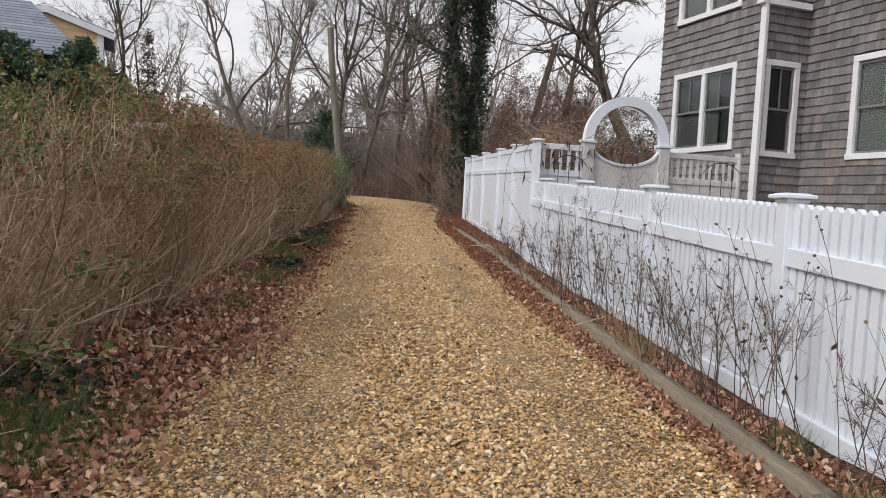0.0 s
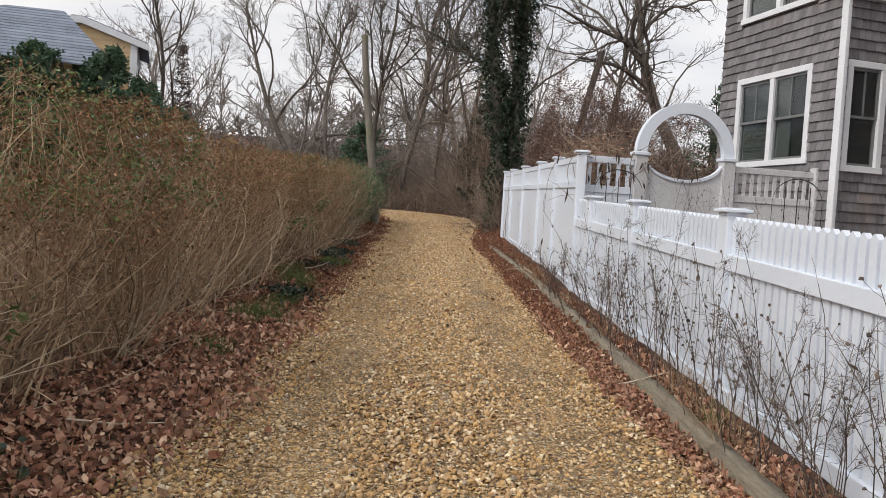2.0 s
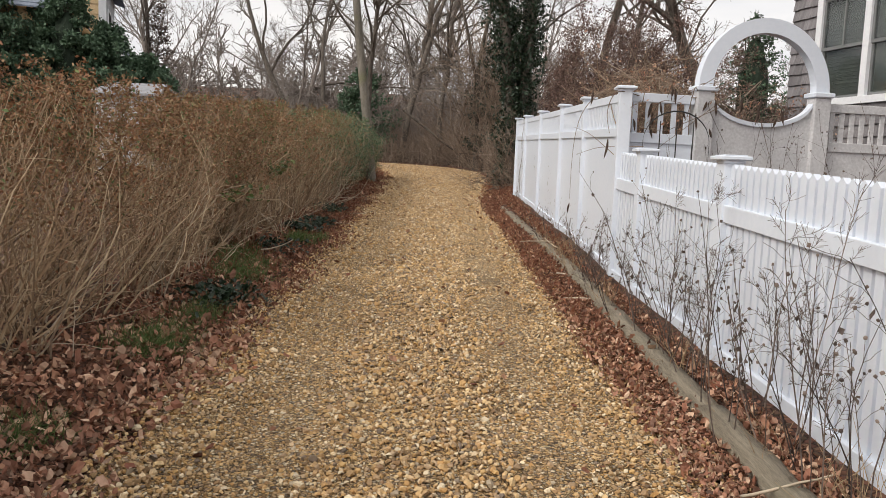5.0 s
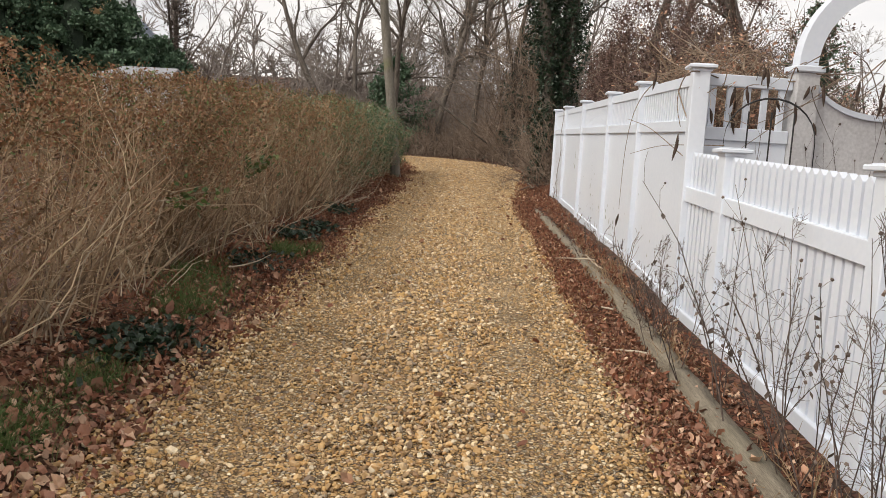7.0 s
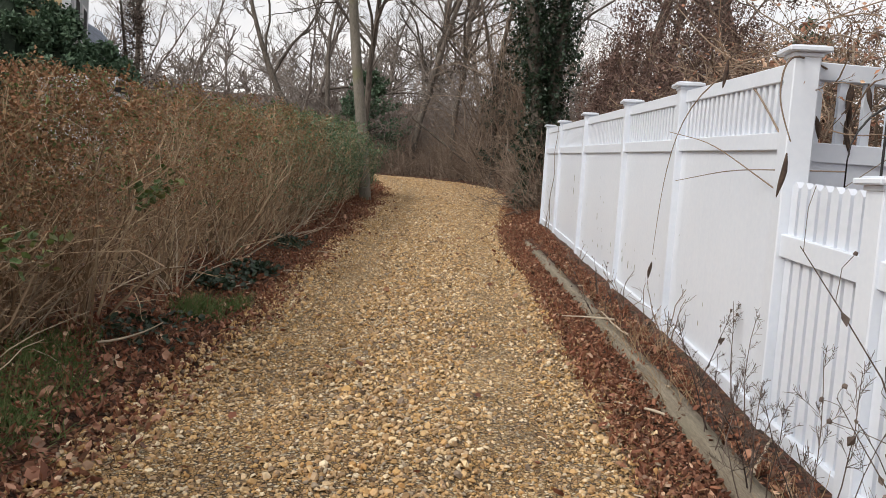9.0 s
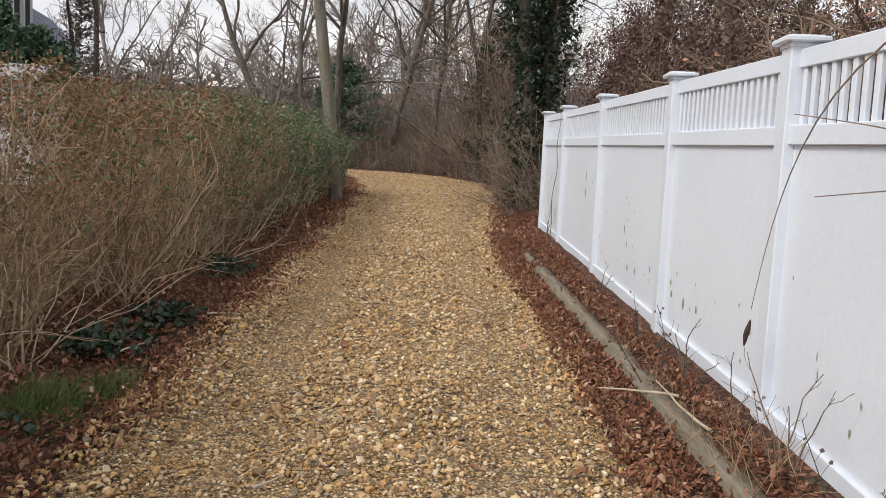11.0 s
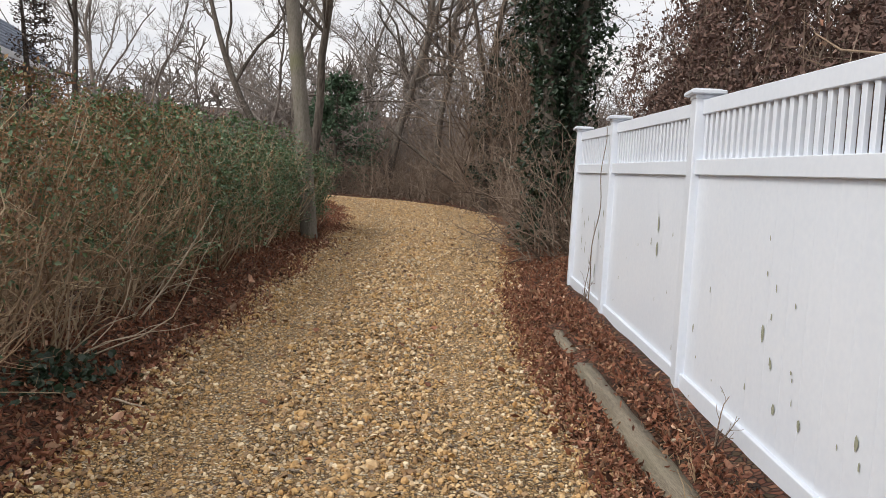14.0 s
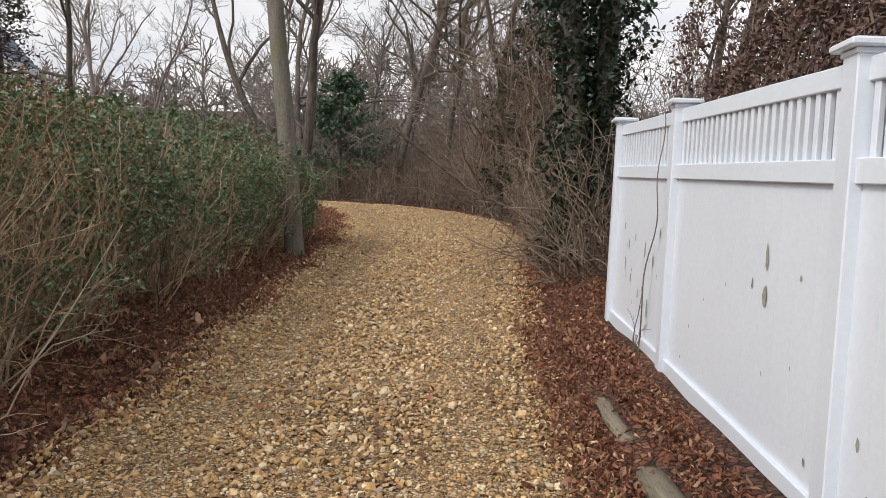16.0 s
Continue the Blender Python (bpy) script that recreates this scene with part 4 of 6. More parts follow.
def build_hedge(y0, y1, seed, rust, green, dark, label):
    rng = np.random.RandomState(seed)
    ym = (y0 + y1) / 2
    cx = float(hedge_face(ym)) - 0.65
    h = thing("hedge_shrub", label, "hedge", (cx, ym, float(bank(np.float64(cx), np.float64(ym)))), group="hedge along the lane")
    base = np.array([cx, ym, float(bank(np.float64(cx), np.float64(ym)))])
    L = y1 - y0
    # vase-shaped clumps of stems
    k = int(9 * L)
    cy, cu = rng.uniform(y0, y1, k), rng.uniform(0, 1, k) ** 1.2
    per = rng.randint(7, 15, k)
    who = np.repeat(np.arange(k), per)
    n = len(who)
    y = cy[who] + rng.normal(0, 0.055, n)
    x = hedge_face(y) - 0.22 - cu[who] * 1.05 + rng.normal(0, 0.05, n)
    top = np.minimum(hedge_top(y) * rng.uniform(0.7, 1.12, n), hedge_top(y) * 1.06)
    st = np.stack([x, y, bank(x, y) - 0.03], 1)
    fan = rng.normal(0, 0.17, k)[who]
    way = np.stack([rng.normal(0.12, 0.30, n), fan + (y - cy[who]) * 5.0 + rng.normal(0.08, 0.22, n), np.ones(n)], 1)
    P, R = grow(st, way, top * 1.10, rng.uniform(0.004, 0.011, n), np.full(n, 0.0018), 7, rng, 0.20, 0.05)
    lump = 0.13 * np.sin(P[:, :, 1] * 1.9 + P[:, :, 2] * 1.3) + 0.09 * np.sin(P[:, :, 1] * 5.3 - P[:, :, 2] * 3.1 + seed)
    out = hedge_face(P[:, :, 1]) + 0.16 * rng.uniform(-0.5, 1, P.shape[:2]) + lump
    P[:, :, 0] = np.minimum(P[:, :, 0], out)
    cut = bank(P[:, :, 0], P[:, :, 1]) + hedge_top(P[:, :, 1]) * rng.uniform(0.92, 1.01, P.shape[:2]) + 0.06 * np.sin(P[:, :, 1] * 2.7 + P[:, :, 0] * 3) + 0.035 * np.sin(P[:, :, 1] * 8.1 + seed)
    P[:, :, 2] = np.minimum(P[:, :, 2], cut)
    V, F = tubes(P, R, 3)
    pale = max(3, n // 7)
    child("stem_mass", fast_mesh("stem_mass", V - base, F, M_TWIG), h)
    m = pale
    Pp, Rp = grow(st[:m] + np.array([0.12, 0, 0]), way[:m] + rng.normal(0, 0.5, (m, 3)), top[:m] * rng.uniform(0.3, 0.8, m), rng.uniform(0.004, 0.009, m), np.full(m, 0.002), 7, rng, 0.2, 0.0)
    V, F = tubes(Pp, Rp, 3)
    child("pale_stem_mass", fast_mesh("pale_stem_mass", V - base, F, M_STEM), h, "pale bare stems")
    Q, S = sprout(P, R, 9, 0.8, 0.25, 4, rng, 0.08, 1.0, 0.42, 0.04, 0.6, 0.4)
    S = np.maximum(S, 0.0013)
    zlim = bank(Q[:, :, 0], Q[:, :, 1]) + hedge_top(Q[:, :, 1]) * 1.03
    Q[:, :, 2] = np.minimum(Q[:, :, 2], zlim + rng.uniform(-0.09, 0.0, Q.shape[:2]))
    V, F = tubes(Q, S, 3)
    child("twig_mass", fast_mesh("twig_mass", V - base, F, M_TWIG), h)
    tips = Q[:, 2:].reshape(-1, 3)
    hgt = (tips[:, 2] - bank(tips[:, 0], tips[:, 1])) / hedge_top(tips[:, 1])

    def leaves(name, count, low, mat, size, label, power=1.5, patchy=0.6):
        w = np.maximum(hgt - low, 0) ** power
        patch = np.sin(tips[:, 1] * 1.7 + seed) + np.sin(tips[:, 1] * 3.9 + tips[:, 2] * 4.3 + seed * 2) + np.sin(tips[:, 2] * 5.1 - tips[:, 1] * 2.2)
        w = w * np.where(patch > patchy, 1.0, 0.12)
        if count < 1 or w.sum() <= 0:
            return
        pick = rng.choice(len(tips), int(count), p=w / w.sum())
        pl = tips[pick] + rng.normal(0, 0.03, (len(pick), 3))
        V, F = scatter(TINY_V, TINY_F, turns(len(pick), rng, 0.8), rng.uniform(0.6, 1.3, len(pick)) * size, pl)
        child(name, fast_mesh(name, V - base, F, mat), h, label)
    leaves("dry_foliage", (rust * 2.3 + 700) * L, 0.12, M_RUST, 0.027, "rusty brown leaves", 2.2, -0.2)
    leaves("green_foliage", green * 1.7 * L, 0.55 if y1 < 7 else 0.35, M_GREEN, 0.030, "green privet leaves", 1.5, 0.2)
    leaves("evergreen_foliage", dark * 2.0 * L, 0.12, M_EVERGREEN, 0.044, "dark glossy evergreen leaves", 0.5, -0.5)


HEDGE = [(-1.6, 0.6, 300, 700, 0), (0.6, 2.6, 500, 700, 0), (2.6, 4.4, 700, 2400, 0), (4.4, 6.2, 1200, 2200, 0), (6.2, 8.2, 2900, 300, 0), (8.2, 10.4, 3600, 160, 0), (10.4, 12.6, 3800, 250, 0), (12.6, 14.8, 3200, 600, 0), (14.8, 17.0, 2300, 500, 150), (17.0, 19.0, 1900, 400, 700), (19.0, 21.0, 900, 400, 2600), (21.0, 23.2, 100, 150, 4600), (23.2, 25.4, 100, 100, 4200), (25.6, 28.0, 0, 100, 4200)]
for i, (ya, yb, ru, gr, dk) in enumerate(HEDGE):
    lab = "dense bare brown hedge with rusty leaves on top" if dk < 200 and gr < 200 else ("dense twiggy hedge with green privet leaves near the top" if dk < 200 else "twiggy hedge shrub with dark glossy evergreen leaves")
    build_hedge(ya, yb, 100 + i, ru, gr, dk, lab)


# ---- trees ----
def tree_meshes(seed, height, radius, lean=(0, 0), fork=0.35, n1=9, n2=6, n3=5, n4=3, spread=0.62, wander=0.13, mat=M_BARK, first=0.2):
    rng = np.random.RandomState(seed)
    P0, R0 = grow(np.zeros((1, 3)) - np.array([[0, 0, 0.15]]), np.array([[lean[0], lean[1], 1.0]]), np.array([height]), np.array([radius]), np.array([radius * 0.25]), 12, rng, wander, 0.05)
    R0[:, 0] *= 1.25
    trunk = fast_mesh("trunk", *tubes(P0, R0, 9), mat, True)
    ch = []
    P1, R1 = sprout(P0, R0, n1, spread, 0.55, 8, rng, first, 0.97, 0.24, 0.07, 0.62, 0.3)
    ch.append(tubes(P1, R1, 5))
    P2, R2 = sprout(P1, R1, n2, spread, 0.5, 6, rng, 0.2, 1.0, 0.2, 0.06, 0.6, 0.35)
    ch.append(tubes(P2, np.maximum(R2, 0.010), 4))
    P3, R3 = sprout(P2, R2, n3, spread, 0.5, 5, rng, 0.15, 1.0, 0.22, 0.05, 0.62, 0.4)
    ch.append(tubes(P3, np.maximum(R3, 0.0075), 3))
    if n4:
        P4, R4 = sprout(P3, R3, n4, spread, 0.55, 4, rng, 0.15, 1.0, 0.22, 0.04, 0.65, 0.5)
        ch.append(tubes(P4, np.maximum(R4, 0.006), 3))
    crown = fast_mesh("crown", *joined(ch), mat)
    return trunk, crown


def plant(meshes, x, y, label, turn=0, size=1.0, name="tree", group=""):
    t = thing(name, label, "tree", (x, y, float(gz(x, y))), group=group, turn=turn)
    t.scale = (size, size, size)
    child("trunk", meshes[0], t)
    child("crown", meshes[1], t, "bare branches")
    return t


BARE = "tall bare deciduous tree with grey bark and fine twigs"
T_A = tree_meshes(1, 15, 0.21, (0.05, 0), n1=11, n2=8, n3=6, n4=3)
T_B = tree_meshes(2, 14, 0.16, (-0.1, 0.0), n1=10, n2=8, n3=6, n4=3, spread=0.55)
T_C = tree_meshes(3, 13, 0.14, (0.12, 0.0), n1=10, n2=8, n3=6, n4=3, spread=0.7)
T_D = tree_meshes(4, 12, 0.36, (-0.32, 0), n1=9, n2=7, n3=6, n4=2, spread=0.75, first=0.3)
T_E = tree_meshes(9, 13, 0.22, (-0.52, 0), n1=9, n2=7, n3=6, n4=2, spread=0.65, first=0.4, wander=0.08)
T_F = tree_meshes(5, 13, 0.15, (0, 0), n1=12, n2=8, n3=6, n4=3, mat=M_BARK_HAZE)
T_G = tree_meshes(6, 12, 0.15, (0.08, 0), n1=11, n2=8, n3=6, n4=3, spread=0.75, mat=M_BARK_HAZE)

plant(T_A, -3.9, 52, BARE, 40, 1.25)
plant(T_B, -3.0, 43.7, BARE, 140, 1.1)
plant(T_C, -1.0, 42.5, BARE, 80, 1.0)
plant(T_B, -7.7, 48, BARE, 200, 1.0)
plant(T_C, -3.2, 29.0, "slender bare tree beside the dead trunk", 10, 0.75)
plant(T_E, -9.3, 54.8, "bare tree with a strongly leaning trunk", 0, 1.15)
plant(T_B, -18.5, 50, BARE, 30, 1.1)
plant(T_G, -22, 58, BARE, 70, 1.2)
plant(T_D, 10.6, 34.5, "bare spreading tree with a thick dark trunk behind the garden", 0, 1.0)
plant(T_A, 9.0, 46, BARE, 250, 1.0)
plant(T_C, 3.4, 38, BARE, 220, 1.0)
for x, y, turn, size in [(-5.6, 57, 20, 0.95), (-12.0, 60, 110, 0.9), (-1.2, 52, 250, 0.9), (1.6, 56, 170, 0.95), (5.2, 58, 300, 0.9)]:
    plant((T_F, T_G)[turn % 20 == 0], x, y, "slender bare tree with grey-brown twigs paled as by haze", turn, size, group="far wood")
rng = random.Random(8)
for i in range(9):
    x = -46 + 76 * (i + rng.uniform(0, 1)) / 9
    y = rng.uniform(56, 85)
    plant((T_F, T_G)[i % 2], x, y, "distant bare tree with grey-brown twigs paled as by haze", rng.uniform(0, 360), rng.uniform(0.8, 1.25), group="far wood")


def build_far_wood():
    """The mass of bare crowns behind everything, its haze put into the bark colour."""
    rng = np.random.RandomState(17)
    ch = []
    crowns = [(-78 + 1.75 * i + rng.uniform(-1, 1), rng.uniform(74, 95), rng.uniform(8.5, 12.5) if i < 46 else rng.uniform(7.5, 11)) for i in range(84)]
    crowns += [(-62 + 1.5 * i + rng.uniform(-0.8, 0.8), rng.uniform(59, 74), rng.uniform(4.5, 8.0)) for i in range(62)]
    crowns += [(-58 + 0.95 * i + rng.uniform(-0.8, 0.8), rng.uniform(58, 66), rng.uniform(3.2, 5.5)) for i in range(70)]
    for x, y, h in crowns:
        base = float(gz(x, y))
        P, R = grow(np.array([[x, y, base - 0.3]]), np.array([[rng.normal(0, 0.1), 0, 1.0]]), np.array([h * 0.8]), np.array([0.16]), np.array([0.05]), 6, rng, 0.1, 0.05)
        ch.append(tubes(P, R, 4))
        P1, R1 = sprout(P, R, 15, 0.75, 0.5, 5, rng, 0.08, 1.0, 0.25, 0.05, 0.6, 0.4)
        ch.append(tubes(P1, np.maximum(R1, 0.045), 3))
        P2, R2 = sprout(P1, R1, 11, 0.8, 0.64, 3, rng, 0.15, 1.0, 0.3, 0.03, 0.6, 0.6)
        ch.append(tubes(P2, np.maximum(R2, 0.045), 3))
    tagged(new("far_wood", fast_mesh("far_wood", *joined(ch), M_BARK_HAZE)), "distant grey-brown wood of bare crowns, paled as by haze", "wood", kind="stuff")


build_far_wood()


def build_dead_trunk():
    t = thing("dead_trunk", "leaning dead tree trunk, bark gone, moss near its foot", "dead tree", (-2.25, 26.0, float(bank(np.float64(-2.25), np.float64(26.0)))))
    rng = np.random.RandomState(4)
    P, R = grow(np.array([[0, 0, -0.2]]), np.array([[-0.115, 0.02, 1.0]]), np.array([6.2]), np.array([0.14]), np.array([0.10]), 10, rng, 0.018, 0)
    child("trunk", fast_mesh("trunk", *tubes(P, R, 10), M_POLE, True), t)
    P, R = grow(P[:, -1] + np.array([[0.02, 0, -0.1]]), np.array([[0.02, 0, 1.0]]), np.array([1.6]), np.array([0.02]), np.array([0.006]), 5, rng, 0.1, 0)
    child("snag", fast_mesh("snag", *tubes(P, R, 5), M_POLE, True), t, "thin broken snag")


build_dead_trunk()


def build_ivy_tree(x, y, height, seed):
    rng = np.random.RandomState(seed)
    t = thing("ivy_tree", "tree trunk thickly covered in dark green ivy", "tree", (x, y, float(gz(x, y))))
    st = np.array([[-0.1, 0, -0.2], [0.10, 0.1, -0.2]])
    P, R = grow(st, np.array([[-0.015, 0, 1.0], [0.045, 0.02, 1.0]]), np.array([height, height * 0.95]), np.array([0.17, 0.16]), np.array([0.1, 0.09]), 12, rng, 0.04, 0.02)
    child("trunk", fast_mesh("trunk", *tubes(P, R, 8), M_BARK, True), t)
    P1, R1 = sprout(P, R, 10, 0.8, 0.3, 7, rng, 0.45, 1.0, 0.2, 0.04, 0.5, 0.3)
    P2, R2 = sprout(P1, R1, 7, 0.65, 0.5, 5, rng, 0.2, 1.0)
    P3, R3 = sprout(P2, R2, 5, 0.65, 0.5, 4, rng, 0.2, 1.0)
    child("crown", fast_mesh("crown", *joined([tubes(P1, R1, 5), tubes(P2, np.maximum(R2, 0.005), 4), tubes(P3, np.maximum(R3, 0.004), 3)]), M_BARK), t, "bare branches")
    n = 26000
    who = rng.randint(0, 2, n)
    f = rng.uniform(0.04, 0.94, n) ** 1.1 * 10.99
    i = f.astype(int)
    q = P[who, i] * (1 - (f - i))[:, None] + P[who, i + 1] * (f - i)[:, None]
    d = unit(rng.normal(0, 1, (n, 3)) * np.array([1, 1, 0.3]))
    turn = np.arctan2(d[:, 1], d[:, 0])
    fat = 0.36 + 0.10 * np.sin(f * 1.7 + who) + 0.13 * np.sin(f * 4.1 + 2 * turn) + 0.10 * np.sin(f * 7.3 - 3 * turn + who)
    q = q + d * (np.maximum(fat, 0.1) * rng.uniform(0.3, 1.15, n) ** 0.7)[:, None]
    shoots = P1[:, 1:5].reshape(-1, 3)
    hang = rng.uniform(0, 1, n) < 0.22
    q[hang] = shoots[rng.randint(0, len(shoots), hang.sum())] + rng.normal(0, 0.14, (hang.sum(), 3))
    V, F = scatter(TINY_V, TINY_F, turns(n, rng, 0.9), rng.uniform(0.07, 0.13, n), q)
    child("ivy_cover", fast_mesh("ivy_cover", V, F, M_IVY), t, "dark green ivy leaves")


build_ivy_tree(1.72, 25.4, 11.0, 31)


def build_vine_tangle(x, y, height, seed, width=0.9):
    rng = np.random.RandomState(seed)
    t = thing("vine_tangle", "grey tangle of bare vines hanging from a thin tree", "vine_mass", (x, y, float(gz(x, y))))
    P, R = grow(np.array([[0, 0, -0.2], [0.35, 0.2, -0.2]]), np.array([[0.02, 0, 1.0], [-0.03, 0, 1]]), np.array([height, height * 0.9]), np.array([0.12, 0.09]), np.array([0.05, 0.04]), 10, rng, 0.06, 0)
    child("trunk", fast_mesh("trunk", *tubes(P, R, 7), M_BARK, True), t)
    n = 260
    st = np.column_stack([rng.normal(0, width * 0.5, n), rng.normal(0, 0.4, n), rng.uniform(-0.1, height * 0.5, n)])
    A, B = grow(st, np.column_stack([rng.normal(0, 0.4, n), rng.normal(0, 0.3, n), np.ones(n)]), rng.uniform(1.0, height * 0.6, n), rng.uniform(0.006, 0.02, n), np.full(n, 0.004), 9, rng, 0.38, 0.06)
    C, D = sprout(A, B, 7, 0.9, 0.16, 4, rng, 0.1, 1, 0.3, -0.1, 0.6, 0.5)
    child("vine_mass", fast_mesh("vine_mass", *joined([tubes(A, B, 4), tubes(C, np.maximum(D, 0.003), 3)]), M_BRUSH), t, "bare hanging vines")


build_vine_tangle(0.75, 35.5, 9.5, 41)
build_vine_tangle(1.7, 33.5, 6.5, 42, 0.7)


# ---- brush at the bend ----
def build_brush(x, y, r, height, n, seed, label="thicket of bare brown brush", lean=0.5, mat=M_BRUSH, leaves=0, leafmat=None, name="brush", extra=5, wall=None, front=None, high=0.1):
    rng = np.random.RandomState(seed)
    t = thing(name, label, "shrub", (x, y, float(gz(x, y))), group="thicket")
    a = rng.uniform(0, 6.283, n)
    d = r * np.sqrt(rng.uniform(0, 1, n))
    st = np.column_stack([d * np.cos(a), d * np.sin(a), np.full(n, -0.05)])
    way = np.column_stack([rng.normal(0, lean, n), rng.normal(0, lean, n), np.ones(n)])
    P, R = grow(st, way, height * rng.uniform(0.5, 1.1, n), rng.uniform(0.006, 0.02, n), np.full(n, 0.003), 7, rng, 0.3, 0.0)
    Q, S = sprout(P, R, extra, 0.9, 0.4, 4, rng, 0.1, 1, 0.35, 0.0, 0.6, 0.5)
    W, X = sprout(Q, S, 2, 0.7, 0.55, 3, rng, 0.2, 1, 0.25, 0.0, 0.7, 0.5)
    if wall is not None:
        for A in (P, Q, W):
            A[:, :, 0] = np.maximum(A[:, :, 0], wall - x + 0.12 * (A[:, :, 2] - 1))
    if front is not None:
        for A in (P, Q, W):
            A[:, :, 1] = np.maximum(A[:, :, 1], front - y)
    child("stem_mass", fast_mesh("stem_mass", *joined([tubes(P, R, 4), tubes(Q, np.maximum(S, 0.003), 3)]), mat), t)
    child("twig_mass", fast_mesh("twig_mass", *tubes(W, np.maximum(X, 0.0028), 3), mat), t)
    if leaves:
        tips = np.concatenate([Q[:, 1:].reshape(-1, 3), W.reshape(-1, 3)])
        tips = tips[tips[:, 2] > high]
        p = tips[rng.randint(0, len(tips), leaves)] + rng.normal(0, 0.05, (leaves, 3)) * np.array([1, 0.4 if front else 1, 1])
        V, F = scatter(TINY_V, TINY_F, turns(len(p), rng, 0.9), rng.uniform(0.025, 0.055, len(p)), p)
        child("foliage", fast_mesh("foliage", V, F, leafmat), t)
    return t


def build_thicket(seed):
    rng = np.random.RandomState(seed)
    n = 80
    st = np.column_stack([rng.uniform(-3.2, 3.2, n), rng.uniform(-1.5, 1.5, n), np.full(n, -0.1)])
    P, R = grow(st, np.column_stack([rng.normal(0, 0.55, n), rng.normal(0, 0.4, n), np.ones(n)]), rng.uniform(1.8, 6.5, n), rng.uniform(0.02, 0.05, n), np.full(n, 0.012), 7, rng, 0.3, 0.02)
    Q, S = sprout(P, R, 7, 0.85, 0.42, 4, rng, 0.1, 1, 0.35, 0.0, 0.6, 0.5)
    W, X = sprout(Q, S, 4, 0.85, 0.55, 3, rng, 0.15, 1, 0.25, 0.02, 0.7, 0.6)
    # stems and twigs take the bark paled for haze
    stems = fast_mesh("stem_mass", *joined([tubes(P, R, 4), tubes(Q, np.maximum(S, 0.013), 3)]), M_BARK_HAZE)
    twigs = fast_mesh("twig_mass", *tubes(W, np.maximum(X, 0.010), 3), M_BARK_HAZE)
    return stems, twigs


thickets = [build_thicket(s) for s in (71, 72)]
rng = random.Random(77)
for i in range(12):
    x = (-30, -25, -20.5, -17, -13, -9.5, -6, -2, 1.5, 5, 9, 13, -12, -8, -4, 0, 4, 8)[i]
    y = (52, 50, 47, 53, 48, 52, 50, 49, 46, 45, 46, 48, 60, 58, 57, 55, 54, 57)[i] + rng.uniform(-1.5, 1.5)
    t = thing("thicket", "tall hazy thicket of bare grey-brown saplings", "thicket", (x, y, float(gz(x, y))), group="far wood", turn=rng.choice((0, 180)) + rng.uniform(-25, 25))
    t.scale = [rng.uniform(0.5, 0.72) if x < -4 else rng.uniform(0.8, 1.15)] * 3
    child("stem_mass", thickets[i % 2][0], t)
    child("twig_mass", thickets[i % 2][1], t)

rng = random.Random(21)
for i, (x, y, r, hh) in enumerate([(-4.5, 43, 1.6, 2.2), (-2.4, 41.6, 1.3, 2.0), (-0.6, 40.2, 1.2, 2.3), (0.9, 38.2, 1.1, 2.6), (2.2, 36, 1.1, 2.8), (2.6, 33, 0.9, 2.4), (2.0, 29.5, 0.7, 2.2), (1.75, 24.2, 0.45, 2.3), (1.5, 26.5, 0.5, 2.0), (-1.5, 44, 1.8, 3.4), (1.5, 41.5, 1.8, 3.8), (3.8, 38.5, 1.8, 3.6), (-5.5, 47, 2.2, 3.2), (-8.5, 44, 2.0, 2.6), (-3.2, 47, 2, 4)]):
    build_brush(x, y, r, hh, int(60 + 38 * r), 60 + i)

# brown-leaved screen behind the tall fence
for i, (x, y, r, hh, lv) in enumerate([(2.7, 15.0, 0.6, 2.3, 5000), (2.8, 16.6, 0.8, 2.6, 10000), (2.9, 18.2, 0.9, 3.5, 20000), (3.0, 19.8, 0.9, 4.1, 24000), (3.2, 21.2, 0.8, 3.9, 16000), (4.0, 19.4, 0.9, 3.9, 15000), (4.3, 21.4, 0.9, 3.8, 12000)]):
    build_brush(x, y, r, hh, 80, 90 + i, "tangled shrub holding dull red-brown dead leaves", 0.18, M_BRUSH, lv, M_MAUVE, "brown_shrub", 5, 1.92, None, 1.6)
for i, (x, y, r, hh, lv) in enumerate([(2.7, 13.2, 0.5, 2.35, 5500), (2.7, 14.2, 0.5, 2.3, 4500), (3.5, 13.9, 0.7, 2.0, 3500), (4.4, 18, 1.0, 2.0, 2500), (6, 22, 1.4, 2.3, 1300)]):
    build_brush(x, y, r, hh, 60, 120 + i, "tangled brown vines and dead leaves behind the gate", 0.4, M_BRUSH, lv, M_LEAF_DEAD if i > 1 else M_LEAF_TAN, "brown_shrub", 5, 2.12, 12.85)


